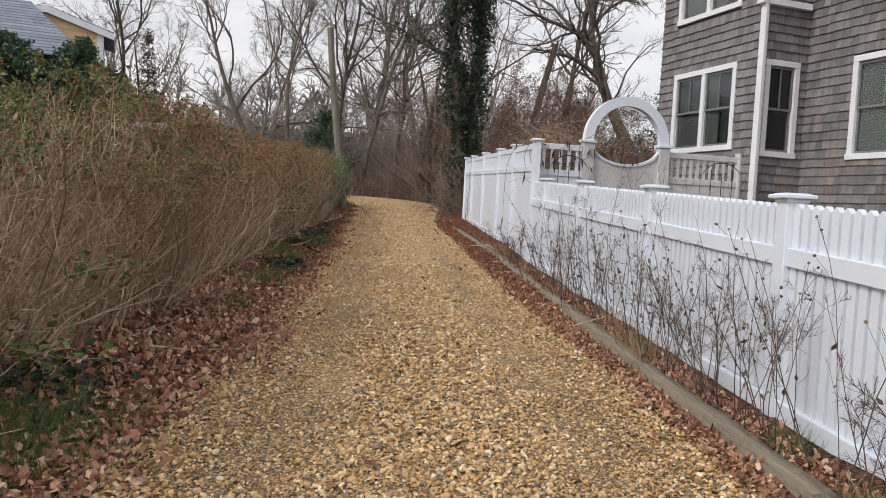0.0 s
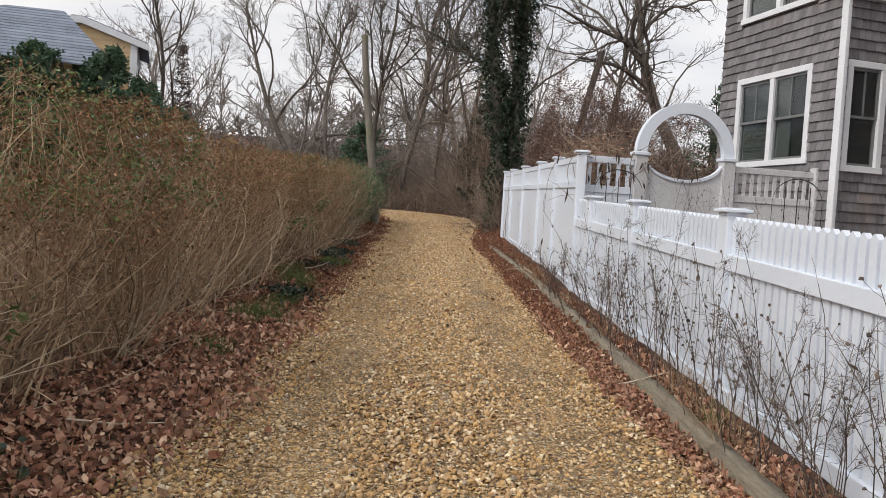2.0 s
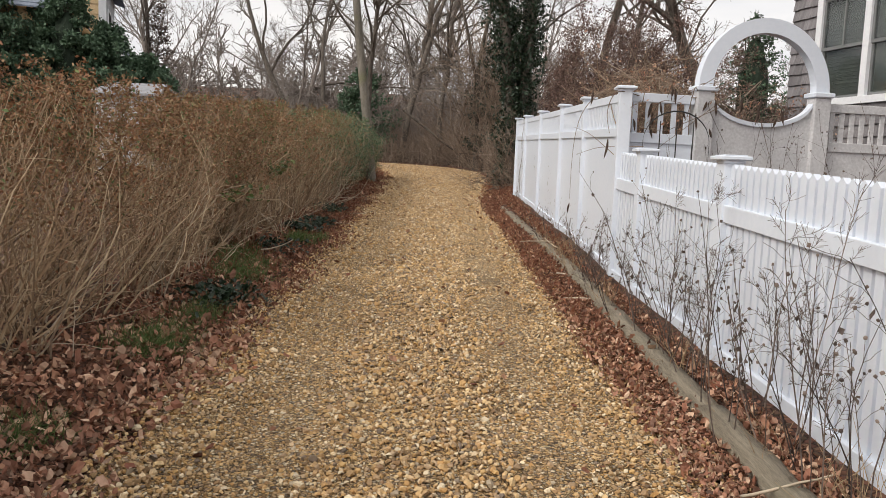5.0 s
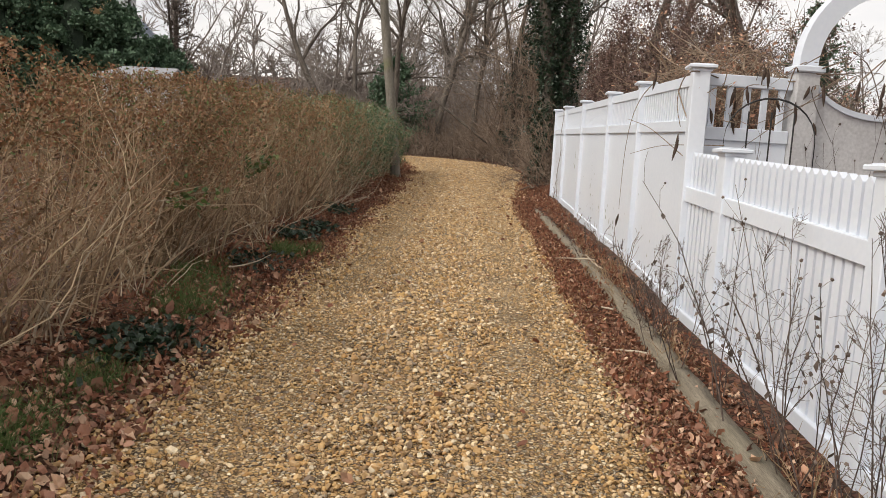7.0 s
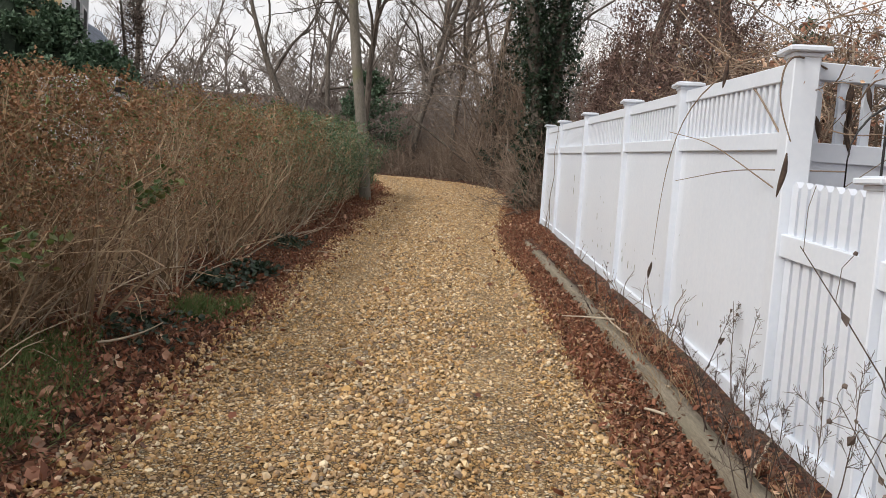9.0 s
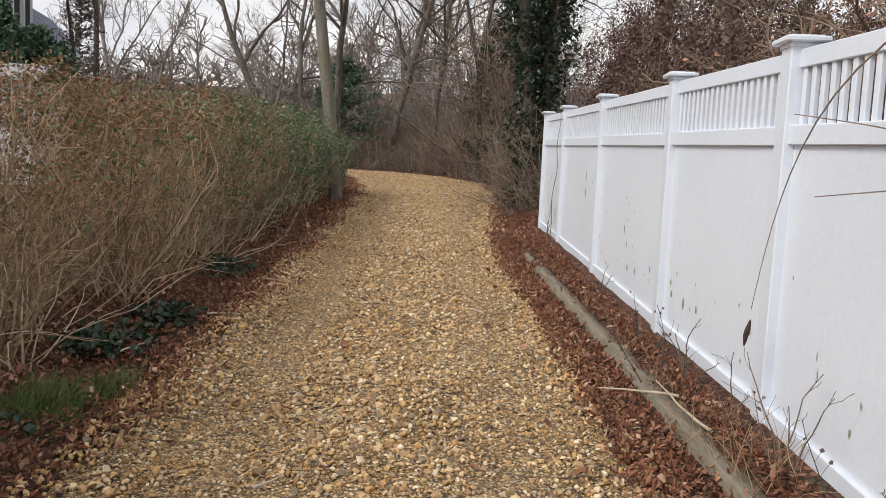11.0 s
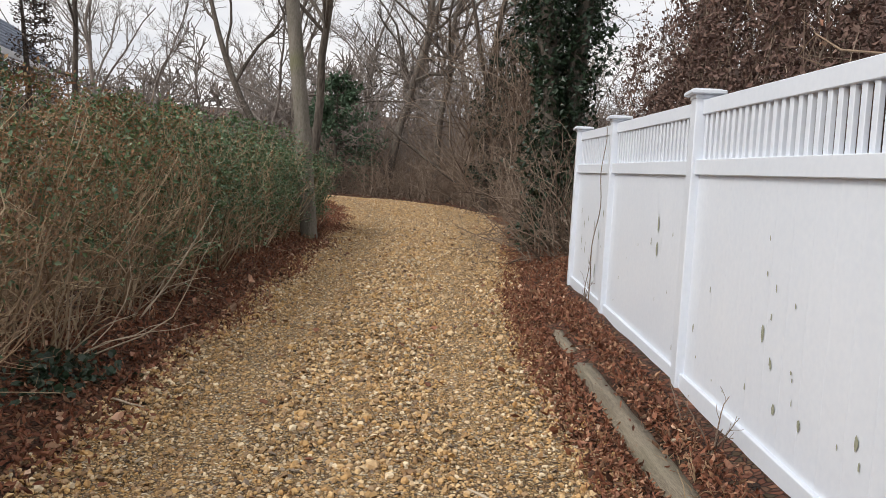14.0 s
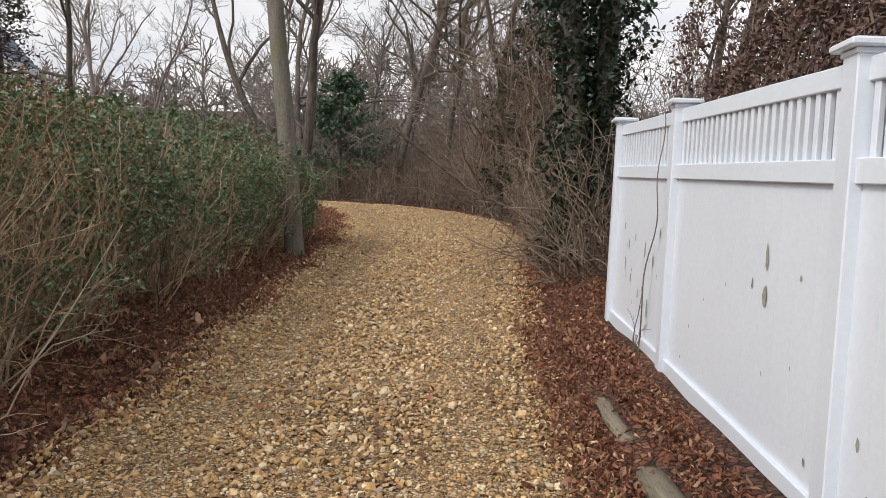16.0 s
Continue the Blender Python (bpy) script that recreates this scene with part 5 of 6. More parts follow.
def build_conifer(x, y, height, r, seed, label, mat=M_YEW, n=5200, low=0.05, leaf=0.16, name="conifer", core=True):
    rng = np.random.RandomState(seed)
    t = thing(name, label, "conifer", (x, y, float(gz(x, y))))
    P, R = grow(np.array([[0, 0, -0.1]]), np.array([[0, 0, 1.0]]), np.array([height]), np.array([0.05 + height * 0.012]), np.array([0.01]), 8, rng, 0.02, 0.02)
    child("trunk", fast_mesh("trunk", *tubes(P, R, 6), M_BARK, True), t)
    m = int(26 * height)
    f = rng.uniform(low, 0.98, m)
    a = rng.uniform(0, 6.283, m)
    way = np.column_stack([np.cos(a), np.sin(a), rng.uniform(-0.1, 0.5, m)])
    st = np.column_stack([np.zeros((m, 2)), f * height])
    Lg = r * np.minimum(1, 1.6 * (1.03 - f)) ** 0.8 * rng.uniform(0.7, 1.12, m) + 0.05
    B, S = grow(st, way, Lg, np.full(m, 0.015), np.full(m, 0.004), 5, rng, 0.12, 0.0)
    child("branch_mass", fast_mesh("branch_mass", *tubes(B, S, 4), M_BARK), t)
    g = rng.randint(0, m, n)
    u = rng.uniform(0.25, 1, n) ** 0.7 * 3.99
    i = u.astype(int)
    p = B[g, i] * (1 - (u - i))[:, None] + B[g, i + 1] * (u - i)[:, None] + rng.normal(0, 0.07, (n, 3))
    V, F = scatter(TINY_V, TINY_F, turns(n, rng, 0.9), rng.uniform(0.6, 1.3, n) * leaf, p)
    child("crown", fast_mesh("crown", V, F, mat), t, "dense dark green foliage")
    # added dark lump in place of the shade between the leaves
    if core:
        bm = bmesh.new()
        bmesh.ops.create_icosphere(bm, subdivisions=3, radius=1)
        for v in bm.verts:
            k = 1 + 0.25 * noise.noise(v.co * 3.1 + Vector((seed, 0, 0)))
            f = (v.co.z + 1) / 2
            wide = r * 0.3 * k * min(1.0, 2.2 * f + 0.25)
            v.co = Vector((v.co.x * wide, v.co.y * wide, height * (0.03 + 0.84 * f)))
        part("shade_core", bm, M_SHADE, t)


for cx, cy, ch, cr, cs, words in [(-11.4, 27.0, 5.2, 1.7, 51, "dark green conical evergreen beside a house"), (-13.4, 26.3, 5.1, 2.2, 52, "rounded dark green evergreen shrub"), (-15.4, 25.8, 5.3, 2.2, 58, "rounded dark green evergreen shrub"), (-12.3, 27.4, 4.8, 1.7, 61, "rounded dark green evergreen shrub"), (-10.4, 27.4, 4.2, 1.6, 53, "rounded dark green evergreen shrub"), (-9.5, 27.8, 3.4, 1.5, 54, "rounded dark green evergreen shrub")]:
    build_conifer(cx, cy, ch, cr, cs, words, n=20000, leaf=0.12)
build_conifer(-4.9, 43.5, 4.6, 2.0, 55, "dark green evergreen shrub behind bare brush", n=6000, core=False)
build_conifer(1.75, 35.2, 6.4, 1.5, 56, "dark hemlock among bare vines", M_IVY, n=9000, leaf=0.12, core=False)
build_conifer(14.5, 44, 8, 2.4, 57, "dark pine behind the garden")
build_conifer(-11.5, 34, 6.8, 0.8, 59, "scraggly withered conifer with sparse grey-brown foliage", M_DRY, 2600, 0.25, 0.09, core=False)


# ---- houses beyond the hedge ----
def build_yellow_house():
    x0, x1, y0, y1, zb = -20.5, -12.6, 32.0, 36.5, 1.3
    xa, eave, ridge = -14.6, 7.85, 8.40
    h = thing("yellow_house", "yellow clapboard house with a grey-blue shingle roof and white trim", "house", (-15, 32, zb))
    m = Matrix.Translation((15, -32, -zb)) @ Matrix.Translation((-12.6, 32, 0)) @ Matrix.Rotation(radians(20.5), 4, "Z") @ Matrix.Translation((12.6, -32, 0))

    def put(name, bm, mat, label="", parent=None):
        bmesh.ops.transform(bm, verts=bm.verts, matrix=m)
        return part(name, bm, mat, parent or h, label)
    bm = bmesh.new()
    n = int((eave - zb) / 0.17)
    for i in range(n):
        d = 0.02 * ((i % 2) - 0.5)
        box(x0, x1, y0 - d, y0 + 0.2, zb + (eave - zb) * i / n, zb + (eave - zb) * (i + 1) / n, 0, bm)
    for i in range(7):
        f = (i + 1) / 7
        d = 0.02 * (((i + n) % 2) - 0.5)
        box(x0 + (xa - x0) * f, x1 + (xa - x1) * f, y0 - d, y0 + 0.2, eave + (ridge - eave) * i / 7, eave + (ridge - eave) * f, 0, bm)
    put("clapboard_siding", bm, M_CLAP, "yellow clapboard gable wall")
    put("side_wall", box(x1 - 0.2, x1, y0 + 0.2, y1, zb, eave), M_GREYWALL, "pale grey side wall")
    put("back_wall", box(x0, x1 - 0.2, y1 - 0.2, y1, zb, eave), M_GREYWALL)
    put("far_wall", box(x0, x0 + 0.2, y0 + 0.2, y1 - 0.2, zb, eave), M_GREYWALL)
    put("corner_board", box(x1 - 0.22, x1 + 0.03, y0 - 0.04, y0 + 0.03, zb, eave), M_TRIM, "white corner board")
    for yy in (33.4, 35.2):
        w = put("window", box(x1 - 0.05, x1 + 0.05, yy - 0.5, yy + 0.5, 5.6, 7.0, 0.01), M_TRIM)
        # pane coloured near-black for the unlit room behind it
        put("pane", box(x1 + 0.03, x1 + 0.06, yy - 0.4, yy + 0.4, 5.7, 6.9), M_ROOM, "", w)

    def plane(quad, thick, rows, mat, name):
        """A roof plane of overlapping courses between a lower and an upper edge."""
        a, b, c, d = [Vector(q) for q in quad]
        bm = bmesh.new()
        for i in range(rows):
            f0, f1 = i / rows, min(1, (i + 1.1) / rows)
            p, q, r, t = a.lerp(d, f0), b.lerp(c, f0), b.lerp(c, f1), a.lerp(d, f1)
            up = Vector((0, 0, thick))
            lo = [bm.verts.new(v) for v in (p, q, r, t)]
            hi = [bm.verts.new(v) for v in (p + up * 1.5, q + up * 1.5, r + up * 0.6, t + up * 0.6)]
            bm.faces.new(lo[::-1])
            bm.faces.new(hi)
            for k in range(4):
                bm.faces.new((lo[k], lo[(k + 1) % 4], hi[(k + 1) % 4], hi[k]))
        put(name, bm, mat)
    e = 0.14
    plane([(x1 + 0.4, y0 - e, eave - 0.15), (x1 + 0.4, y1 + e, eave - 0.15), (xa, y1 + e, ridge + 0.05), (xa, y0 - e, ridge + 0.05)], 0.04, 12, M_ROOF, "roofing")
    plane([(x0 - 0.4, y1 + e, eave - 0.15), (x0 - 0.4, y0 - e, eave - 0.15), (xa, y0 - e, ridge + 0.05), (xa, y1 + e, ridge + 0.05)], 0.04, 18, M_ROOF, "roofing")
    for xe in (x1 + 0.42, x0 - 0.42):
        bm = bmesh.new()
        vs = [bm.verts.new(q) for q in ((xe, y0 - e - 0.03, eave - 0.16), (xa, y0 - e - 0.03, ridge + 0.06), (xa, y0 - e - 0.03, ridge - 0.2), (xe, y0 - e - 0.03, eave - 0.40))]
        ws = [bm.verts.new(v.co + Vector((0, 0.06, 0))) for v in vs]
        bm.faces.new(vs)
        bm.faces.new(ws[::-1])
        for k in range(4):
            bm.faces.new((vs[k], ws[k], ws[(k + 1) % 4], vs[(k + 1) % 4]))
        put("rake_board", bm, M_TRIM, "white rake board")
    # hipped front wing
    put("wing_wall", box(-20.3, -13.5, 27.6, 31.9, zb, 5.9), M_CLAP)
    A, B, C, D = (-20.8, 27.2, 5.9), (-13.0, 27.2, 5.9), (-13.0, 31.9, 5.9), (-20.8, 31.9, 5.9)
    R0, R1, R2 = (-17.0, 31.0, 8.3), (-15.1, 31.0, 8.35), (-15.1, 31.9, 8.35)
    plane([A, B, R1, R0], 0.03, 18, M_ROOF, "roofing")
    plane([B, C, R2, R1], 0.03, 18, M_ROOF, "roofing")
    plane([D, A, R0, R0], 0.03, 18, M_ROOF, "roofing")
    # lean-to porch behind the gable, turned a little off the house
    m = Matrix.Translation((15, -32, -zb))
    way = Vector((-1.3, 6.2, 0)).normalized()
    eave_at = lambda d, z, back=0.0: (-13.5 + way.x * d - 1.42 * back, 34.7 + way.y * d + 0.25 * back, z)
    plane([eave_at(0, 5.8), eave_at(6.4, 5.8), eave_at(6.4, 7.2, 1), eave_at(0, 7.2, 1)], 0.05, 9, M_ROOF, "roofing")
    turned = lambda bm: bmesh.ops.transform(bm, verts=bm.verts, matrix=Matrix.Translation((-13.5, 34.7, 0)) @ Matrix.Rotation(math.atan2(1.3, 6.2), 4, "Z"))
    for name, args, mat in [("porch_fascia", (-0.06, 0.04, 0, 6.4, 5.58, 5.79), M_TRIM), ("porch_wall", (-3.2, -1.5, 0.2, 6.2, zb, 7.1), M_GREYWALL), ("porch_post", (-0.2, -0.08, 0.1, 0.22, zb, 5.58), M_TRIM), ("porch_post", (-0.2, -0.08, 3.0, 3.12, zb, 5.58), M_TRIM), ("porch_post", (-0.2, -0.08, 6.1, 6.22, zb, 5.58), M_TRIM)]:
        bm = box(*args)
        turned(bm)
        put(name, bm, mat)


def build_shed():
    h = thing("garden_shed", "small shed with a pale weathered roof beyond the hedge", "shed", (-9.0, 26.0, 1.30))
    part("wall", box(-0.85, 0.85, -0.55, 0.55, -0.25, 2.1), M_GREYWALL, h)
    for s in (-1, 1):
        bm = bmesh.new()
        lo = [bm.verts.new(q) for q in ((-1.05, s * 0.8, 2.06), (1.05, s * 0.8, 2.06), (0.9, 0, 2.4), (-0.55, 0, 2.4))]
        hi = [bm.verts.new(v.co + Vector((0, 0, 0.06))) for v in lo]
        bm.faces.new(lo)
        bm.faces.new(hi[::-1])
        for k in range(4):
            bm.faces.new((lo[k], hi[k], hi[(k + 1) % 4], lo[(k + 1) % 4]))
        part("roof", bm, M_SHEDROOF, h)


build_yellow_house()
build_shed()


# ---- weeds along the low fence ----
def build_weed(x, y, height, n, seed, kind):
    rng = np.random.RandomState(seed)
    z = float(bank(np.float64(x), np.float64(y))) - 0.02
    t = thing("dry_weed", {"seed": "dead weed stalks with dark seed heads", "plume": "dry pale goldenrod stalks with feathery plumes", "straw": "clump of straw-coloured dry grass"}[kind], "weed", (x, y, z), group="weeds along the fence")
    if kind != "straw":
        n = max(3, int(n * 0.7))
    st = np.column_stack([rng.normal(0, 0.07, n), rng.normal(0, 0.2, n), np.full(n, -0.02)])
    if kind == "straw":
        P, R = grow(st, np.column_stack([rng.normal(-0.1, 0.45, n), rng.normal(0, 0.45, n), np.ones(n)]), height * rng.uniform(0.5, 1, n), np.full(n, 0.003), np.full(n, 0.001), 5, rng, 0.15, -0.12)
        child("blade_mass", fast_mesh("blade_mass", *tubes(P, R, 3), M_STRAW), t)
        return t
    P, R = grow(st, np.column_stack([rng.normal(-0.12, 0.16, n), rng.normal(0.03, 0.2, n), np.ones(n)]), height * rng.uniform(0.6, 1.05, n), rng.uniform(0.0025, 0.0045, n), np.full(n, 0.0014), 8, rng, 0.07, -0.01)
    Q, S = sprout(P, R, 6 if kind == "seed" else 10, 0.6, 0.2, 4, rng, 0.35, 1, 0.2, 0.0, 0.6, 0.5)
    S = np.maximum(S, 0.0011)
    child("stalk_mass", fast_mesh("stalk_mass", *joined([tubes(P, R, 4), tubes(Q, S, 3)]), M_DRY), t)
    tips = np.concatenate([Q[:, -1], P[:, -1]])
    if kind == "seed":
        tips = tips[rng.uniform(0, 1, len(tips)) < 0.55]
        m = len(tips)
        V, F = scatter(STONE_V, STONE_F, turns(m, rng, 0.4), np.stack([rng.uniform(0.006, 0.010, m)] * 2 + [rng.uniform(0.009, 0.016, m)], 1), tips)
        hung = P[:, 3:7].reshape(-1, 3)
        hung = hung[rng.uniform(0, 1, len(hung)) < 0.55]
        V2, F2 = scatter(CURL_V, SMALL_F, turns(len(hung), rng, 0.4) @ np.array([[1.0, 0, 0], [0, 0, 1], [0, -1, 0]]), rng.uniform(0.02, 0.05, len(hung)), hung)
        child("foliage", fast_mesh("foliage", V2, F2, M_DRY), t, "shrivelled dark leaves")
        child("seed_mass", fast_mesh("seed_mass", V, F, M_DRY, True), t, "dark seed heads")
    else:
        W, X = sprout(Q, S, 9, 0.7, 0.5, 3, rng, 0.2, 1, 0.2, 0.05, 0.8, 0.6)
        child("plume_mass", fast_mesh("plume_mass", *tubes(W, np.maximum(X, 0.0009), 3), M_DRY), t, "feathery seed plumes")
    return t


rng = random.Random(31)
for i, (dy, hh, n, kind) in enumerate([(2.6, 1.1, 7, "plume"), (3.3, 1.0, 9, "plume"), (4.0, 1.25, 8, "plume"), (4.6, 1.3, 9, "plume"), (5.1, 0.95, 10, "plume"), (5.6, 1.1, 9, "plume"), (6.2, 0.9, 8, "seed"), (6.0, 0.45, 90, "straw"), (3.0, 0.3, 60, "straw"), (7.0, 1.0, 9, "seed"), (7.6, 1.15, 9, "seed"), (8.2, 1.3, 10, "seed"), (8.9, 1.0, 8, "seed"), (9.5, 1.1, 7, "plume"), (10.2, 0.8, 7, "seed"), (11.2, 0.7, 6, "plume"), (12.0, 0.75, 7, "plume"), (12.8, 0.6, 5, "seed"), (14.5, 0.6, 4, "seed"), (9.0, 0.35, 40, "straw"), (13.4, 0.4, 30, "straw"), (3.6, 1.35, 8, "seed"), (4.3, 1.1, 9, "seed"), (4.9, 1.4, 7, "seed"), (5.4, 1.3, 8, "seed"), (5.9, 1.25, 9, "plume"), (6.6, 1.3, 8, "seed"), (7.3, 1.35, 9, "plume"), (7.9, 1.0, 10, "seed"), (8.5, 1.25, 8, "plume"), (9.2, 1.15, 8, "seed"), (9.8, 1.35, 7, "seed"), (10.6, 0.9, 8, "plume"), (11.6, 0.6, 9, "plume"), (6.9, 0.4, 60, "straw"), (10.9, 0.3, 40, "straw"), (15.2, 0.5, 4, "seed"), (12.6, 0.35, 40, "straw"), (11.4, 0.2, 50, "straw"), (13.9, 0.22, 60, "straw"), (14.6, 0.2, 50, "straw"), (15.5, 0.18, 40, "straw"), (16.8, 0.18, 40, "straw"), (7.8, 0.22, 40, "straw"), (5.2, 0.25, 40, "straw"), (4.4, 0.2, 50, "straw")]):
    build_weed(float(fence_x(dy)) - 0.14 - rng.uniform(0, 0.12), dy, hh, n, 200 + i, kind)
for i, (x, y, hh, n) in enumerate([(2.4, 12.0, 1.9, 6), (3.0, 11.9, 1.9, 7), (3.5, 11.8, 1.8, 8), (4.2, 11.6, 1.8, 7), (4.8, 11.4, 1.7, 8), (5.4, 9.5, 1.7, 7), (2.7, 10.8, 1.7, 5)]):
    build_weed(x, y, hh, n, 240 + i, "seed")


# ---- details on and round the fences ----
def build_spots():
    """Grey-green algae spots where the vinyl has stayed damp."""
    rng = np.random.RandomState(55)
    V, F = [], []
    spots = [(18.63, 2.02, 0.020, 0.060), (18.63, 1.85, 0.026, 0.048), (17.77, 1.45, 0.012, 0.026), (16.83, 1.59, 0.016, 0.042), (16.66, 1.28, 0.015, 0.030), (16.42, 1.28, 0.015, 0.028), (15.99, 1.35, 0.015, 0.032), (15.46, 1.33, 0.015, 0.026), (15.43, 1.25, 0.022, 0.034), (17.54, 1.70, 0.009, 0.022), (16.72, 1.46, 0.010, 0.026), (16.98, 1.30, 0.009, 0.02), (16.83, 1.86, 0.007, 0.016), (16.83, 2.02, 0.006, 0.014), (15.18, 1.23, 0.018, 0.04), (14.93, 1.23, 0.015, 0.03)]
    spots += [(y, z, 0.014, rng.uniform(0.03, 0.07)) for y, z in [(21.48, 2.05), (21.4, 1.76), (21.3, 1.92), (20.42, 2.04), (20.57, 1.84), (20.95, 1.57), (20.66, 1.50), (21.1, 1.98), (21.2, 1.66), (20.8, 1.9)]]
    for k in range(44):
        y = rng.choice([rng.uniform(13.0, 15.4), rng.uniform(15.9, 17.7), rng.uniform(18.1, 19.9), rng.uniform(20.3, 21.6)])
        spots.append((y, tall_bot(y) + 0.2 + rng.beta(1.2, 2) * 1.0, rng.uniform(0.004, 0.009), rng.uniform(0.008, 0.022)))
    for y, z, a, b in spots:
        o = len(V)
        x = float(fence_x(y)) + 0.127 / 2 - 0.0215
        ring = [(math.cos(t) * a * rng.uniform(0.7, 1.2), math.sin(t) * b * rng.uniform(0.7, 1.2)) for t in np.arange(9) * 2 * math.pi / 9]
        V += [(x, y, z)] + [(x, y + p, z + q) for p, q in ring]
        F += [(o, o + 1 + (i + 1) % 9, o + 1 + i) for i in range(9)]
    tagged(new("algae_spots", fast_mesh("algae_spots", V, F, M_MOSS)), "grey-green algae spots on the white vinyl fence", "stain", kind="stuff")


def build_hanging_vine():
    rng = np.random.RandomState(61)
    t = thing("trumpet_vine", "bare climbing vine with dry brown pods over the fence corner", "vine", (1.95, 12.2, 2.6))
    ch = []
    def line(pts, r0, r1, k=22):
        pts = np.array(pts, float)
        u = np.linspace(0, len(pts) - 1, k)
        P = np.stack([np.interp(u, np.arange(len(pts)), pts[:, c]) for c in range(3)], 1)
        for _ in range(k // 2):
            P[1:-1] = (P[:-2] + 2 * P[1:-1] + P[2:]) / 4
        ch.append(tubes(P[None], np.linspace(r0, r1, k)[None], 5))
    line([(0.3, 0.1, -0.1), (0.0, 0, 0.15), (-0.35, 0.3, 0.0), (-0.4, 0.9, -0.25), (-0.36, 1.3, -0.75), (-0.33, 1.5, -1.15)], 0.006, 0.002)
    line([(0.2, 0.0, -0.05), (-0.2, -0.35, 0.02), (-0.32, -0.6, -0.25), (-0.30, -0.75, -0.45)], 0.006, 0.003)
    line([(-0.1, -0.1, -0.65), (-0.3, 0.4, -0.4), (-0.38, 1.1, -0.3)], 0.004, 0.002)
    line([(0.1, -0.4, -0.55), (-0.25, 0.1, -0.55), (-0.36, 0.9, -0.62)], 0.004, 0.002)
    line([(0.0, -0.2, -0.6), (-0.15, -0.1, -0.3), (-0.1, 0.5, 0.02), (0.1, 1.6, 0.12), (0.3, 3.2, 0.2)], 0.007, 0.003)
    for k in range(16):
        x0 = rng.uniform(0.1, 1.2)
        a = np.array((x0, rng.uniform(-0.2, 0.3), rng.uniform(-0.1, 0.1)))
        line([a, a + (rng.uniform(-0.5, 0.5), -0.1, rng.uniform(0.0, 0.25)), a + (rng.uniform(-0.7, 0.7), rng.uniform(-0.3, 0.4), rng.uniform(-0.9, 0.05))], 0.007, 0.002, 14)
    child("vine_mass", fast_mesh("vine_mass", *joined(ch), M_BRUSH, True), t)
    n = 24
    pl = np.column_stack([rng.uniform(0.0, 1.5, n), rng.uniform(-0.25, 0.0, n), rng.uniform(-0.35, 0.05, n)])
    pl[0], pl[1], pl[2] = (-0.33, 1.5, -1.2), (-0.31, -0.75, -0.5), (-0.34, 0.1, 0.02)
    for p in pl:
        P, R = grow(p[None], np.array([[rng.normal(0, 0.15), rng.normal(0, 0.15), -1.0]]), np.array([rng.uniform(0.09, 0.2)]), np.array([0.004]), np.array([0.003]), 6, rng, 0.08, 0)
        R[0] = np.array([0.003, 0.009, 0.013, 0.012, 0.008, 0.002])
        child("pod", fast_mesh("pod", *tubes(P, R, 6), M_POD, True), t, "dry brown seed pod")


def build_vine_heap(y0, y1, n, seed, rise):
    """Old vines that climb behind the fence and lie heaped on its top."""
    rng = np.random.RandomState(seed)
    ym = (y0 + y1) / 2
    zg = float(bank(np.float64(2.3), np.float64(ym)))
    t = thing("vine_heap", "heap of tan dead vines lying over the white fence top", "vine", (2.3, ym, zg))
    base = np.array([2.3, ym, zg])
    k = 10
    st = np.column_stack([rng.uniform(2.1, 2.6, k), rng.uniform(y0, y1, k), np.full(k, zg - 0.05)])
    P, R = grow(st, np.column_stack([rng.normal(-0.03, 0.05, k), rng.normal(0, 0.12, k), np.ones(k)]), np.full(k, 2.0), rng.uniform(0.008, 0.018, k), np.full(k, 0.006), 7, rng, 0.1, 0.1)
    P[:, :, 0] = np.maximum(P[:, :, 0], 2.0)
    y = rng.uniform(y0, y1, n)
    st = np.column_stack([rng.uniform(1.95, 2.9, n), y, tall_top(y) - 0.12 + rng.uniform(-0.15, rise, n)])
    A, B = grow(st, np.column_stack([rng.normal(-0.1, 0.6, n), rng.normal(-0.2, 0.8, n), rng.uniform(-0.1, 0.55, n)]), rng.uniform(0.35, 1.1, n), rng.uniform(0.003, 0.007, n), np.full(n, 0.0016), 9, rng, 0.32, -0.10)
    low = A[:, :, 2] < tall_top(A[:, :, 1]) + 0.02
    A[:, :, 0] = np.where(low, np.maximum(A[:, :, 0], 1.93), np.maximum(A[:, :, 0], 1.66))
    C, D = sprout(A, B, 4, 0.9, 0.3, 4, rng, 0.1, 1, 0.35, -0.05, 0.6, 0.5)
    low = C[:, :, 2] < tall_top(C[:, :, 1]) + 0.02
    C[:, :, 0] = np.where(low, np.maximum(C[:, :, 0], 1.93), C[:, :, 0])
    V, F = joined([tubes(P, R, 5), tubes(A, B, 4)])
    child("stem_mass", fast_mesh("stem_mass", V - base, F, M_VINE), t)
    V, F = tubes(C, np.maximum(D, 0.0014), 3)
    child("twig_mass", fast_mesh("twig_mass", V - base, F, M_VINE), t)
    tips = A[:, 2:].reshape(-1, 3)
    m = n * 5
    V, F = scatter(SMALL_V, SMALL_F, turns(m, rng, 0.9), rng.uniform(0.02, 0.05, m), tips[rng.randint(0, len(tips), m)] + rng.normal(0, 0.05, (m, 3)))
    child("dry_foliage", fast_mesh("dry_foliage", V - base, F, M_LEAF_TAN), t, "curled dead leaves")


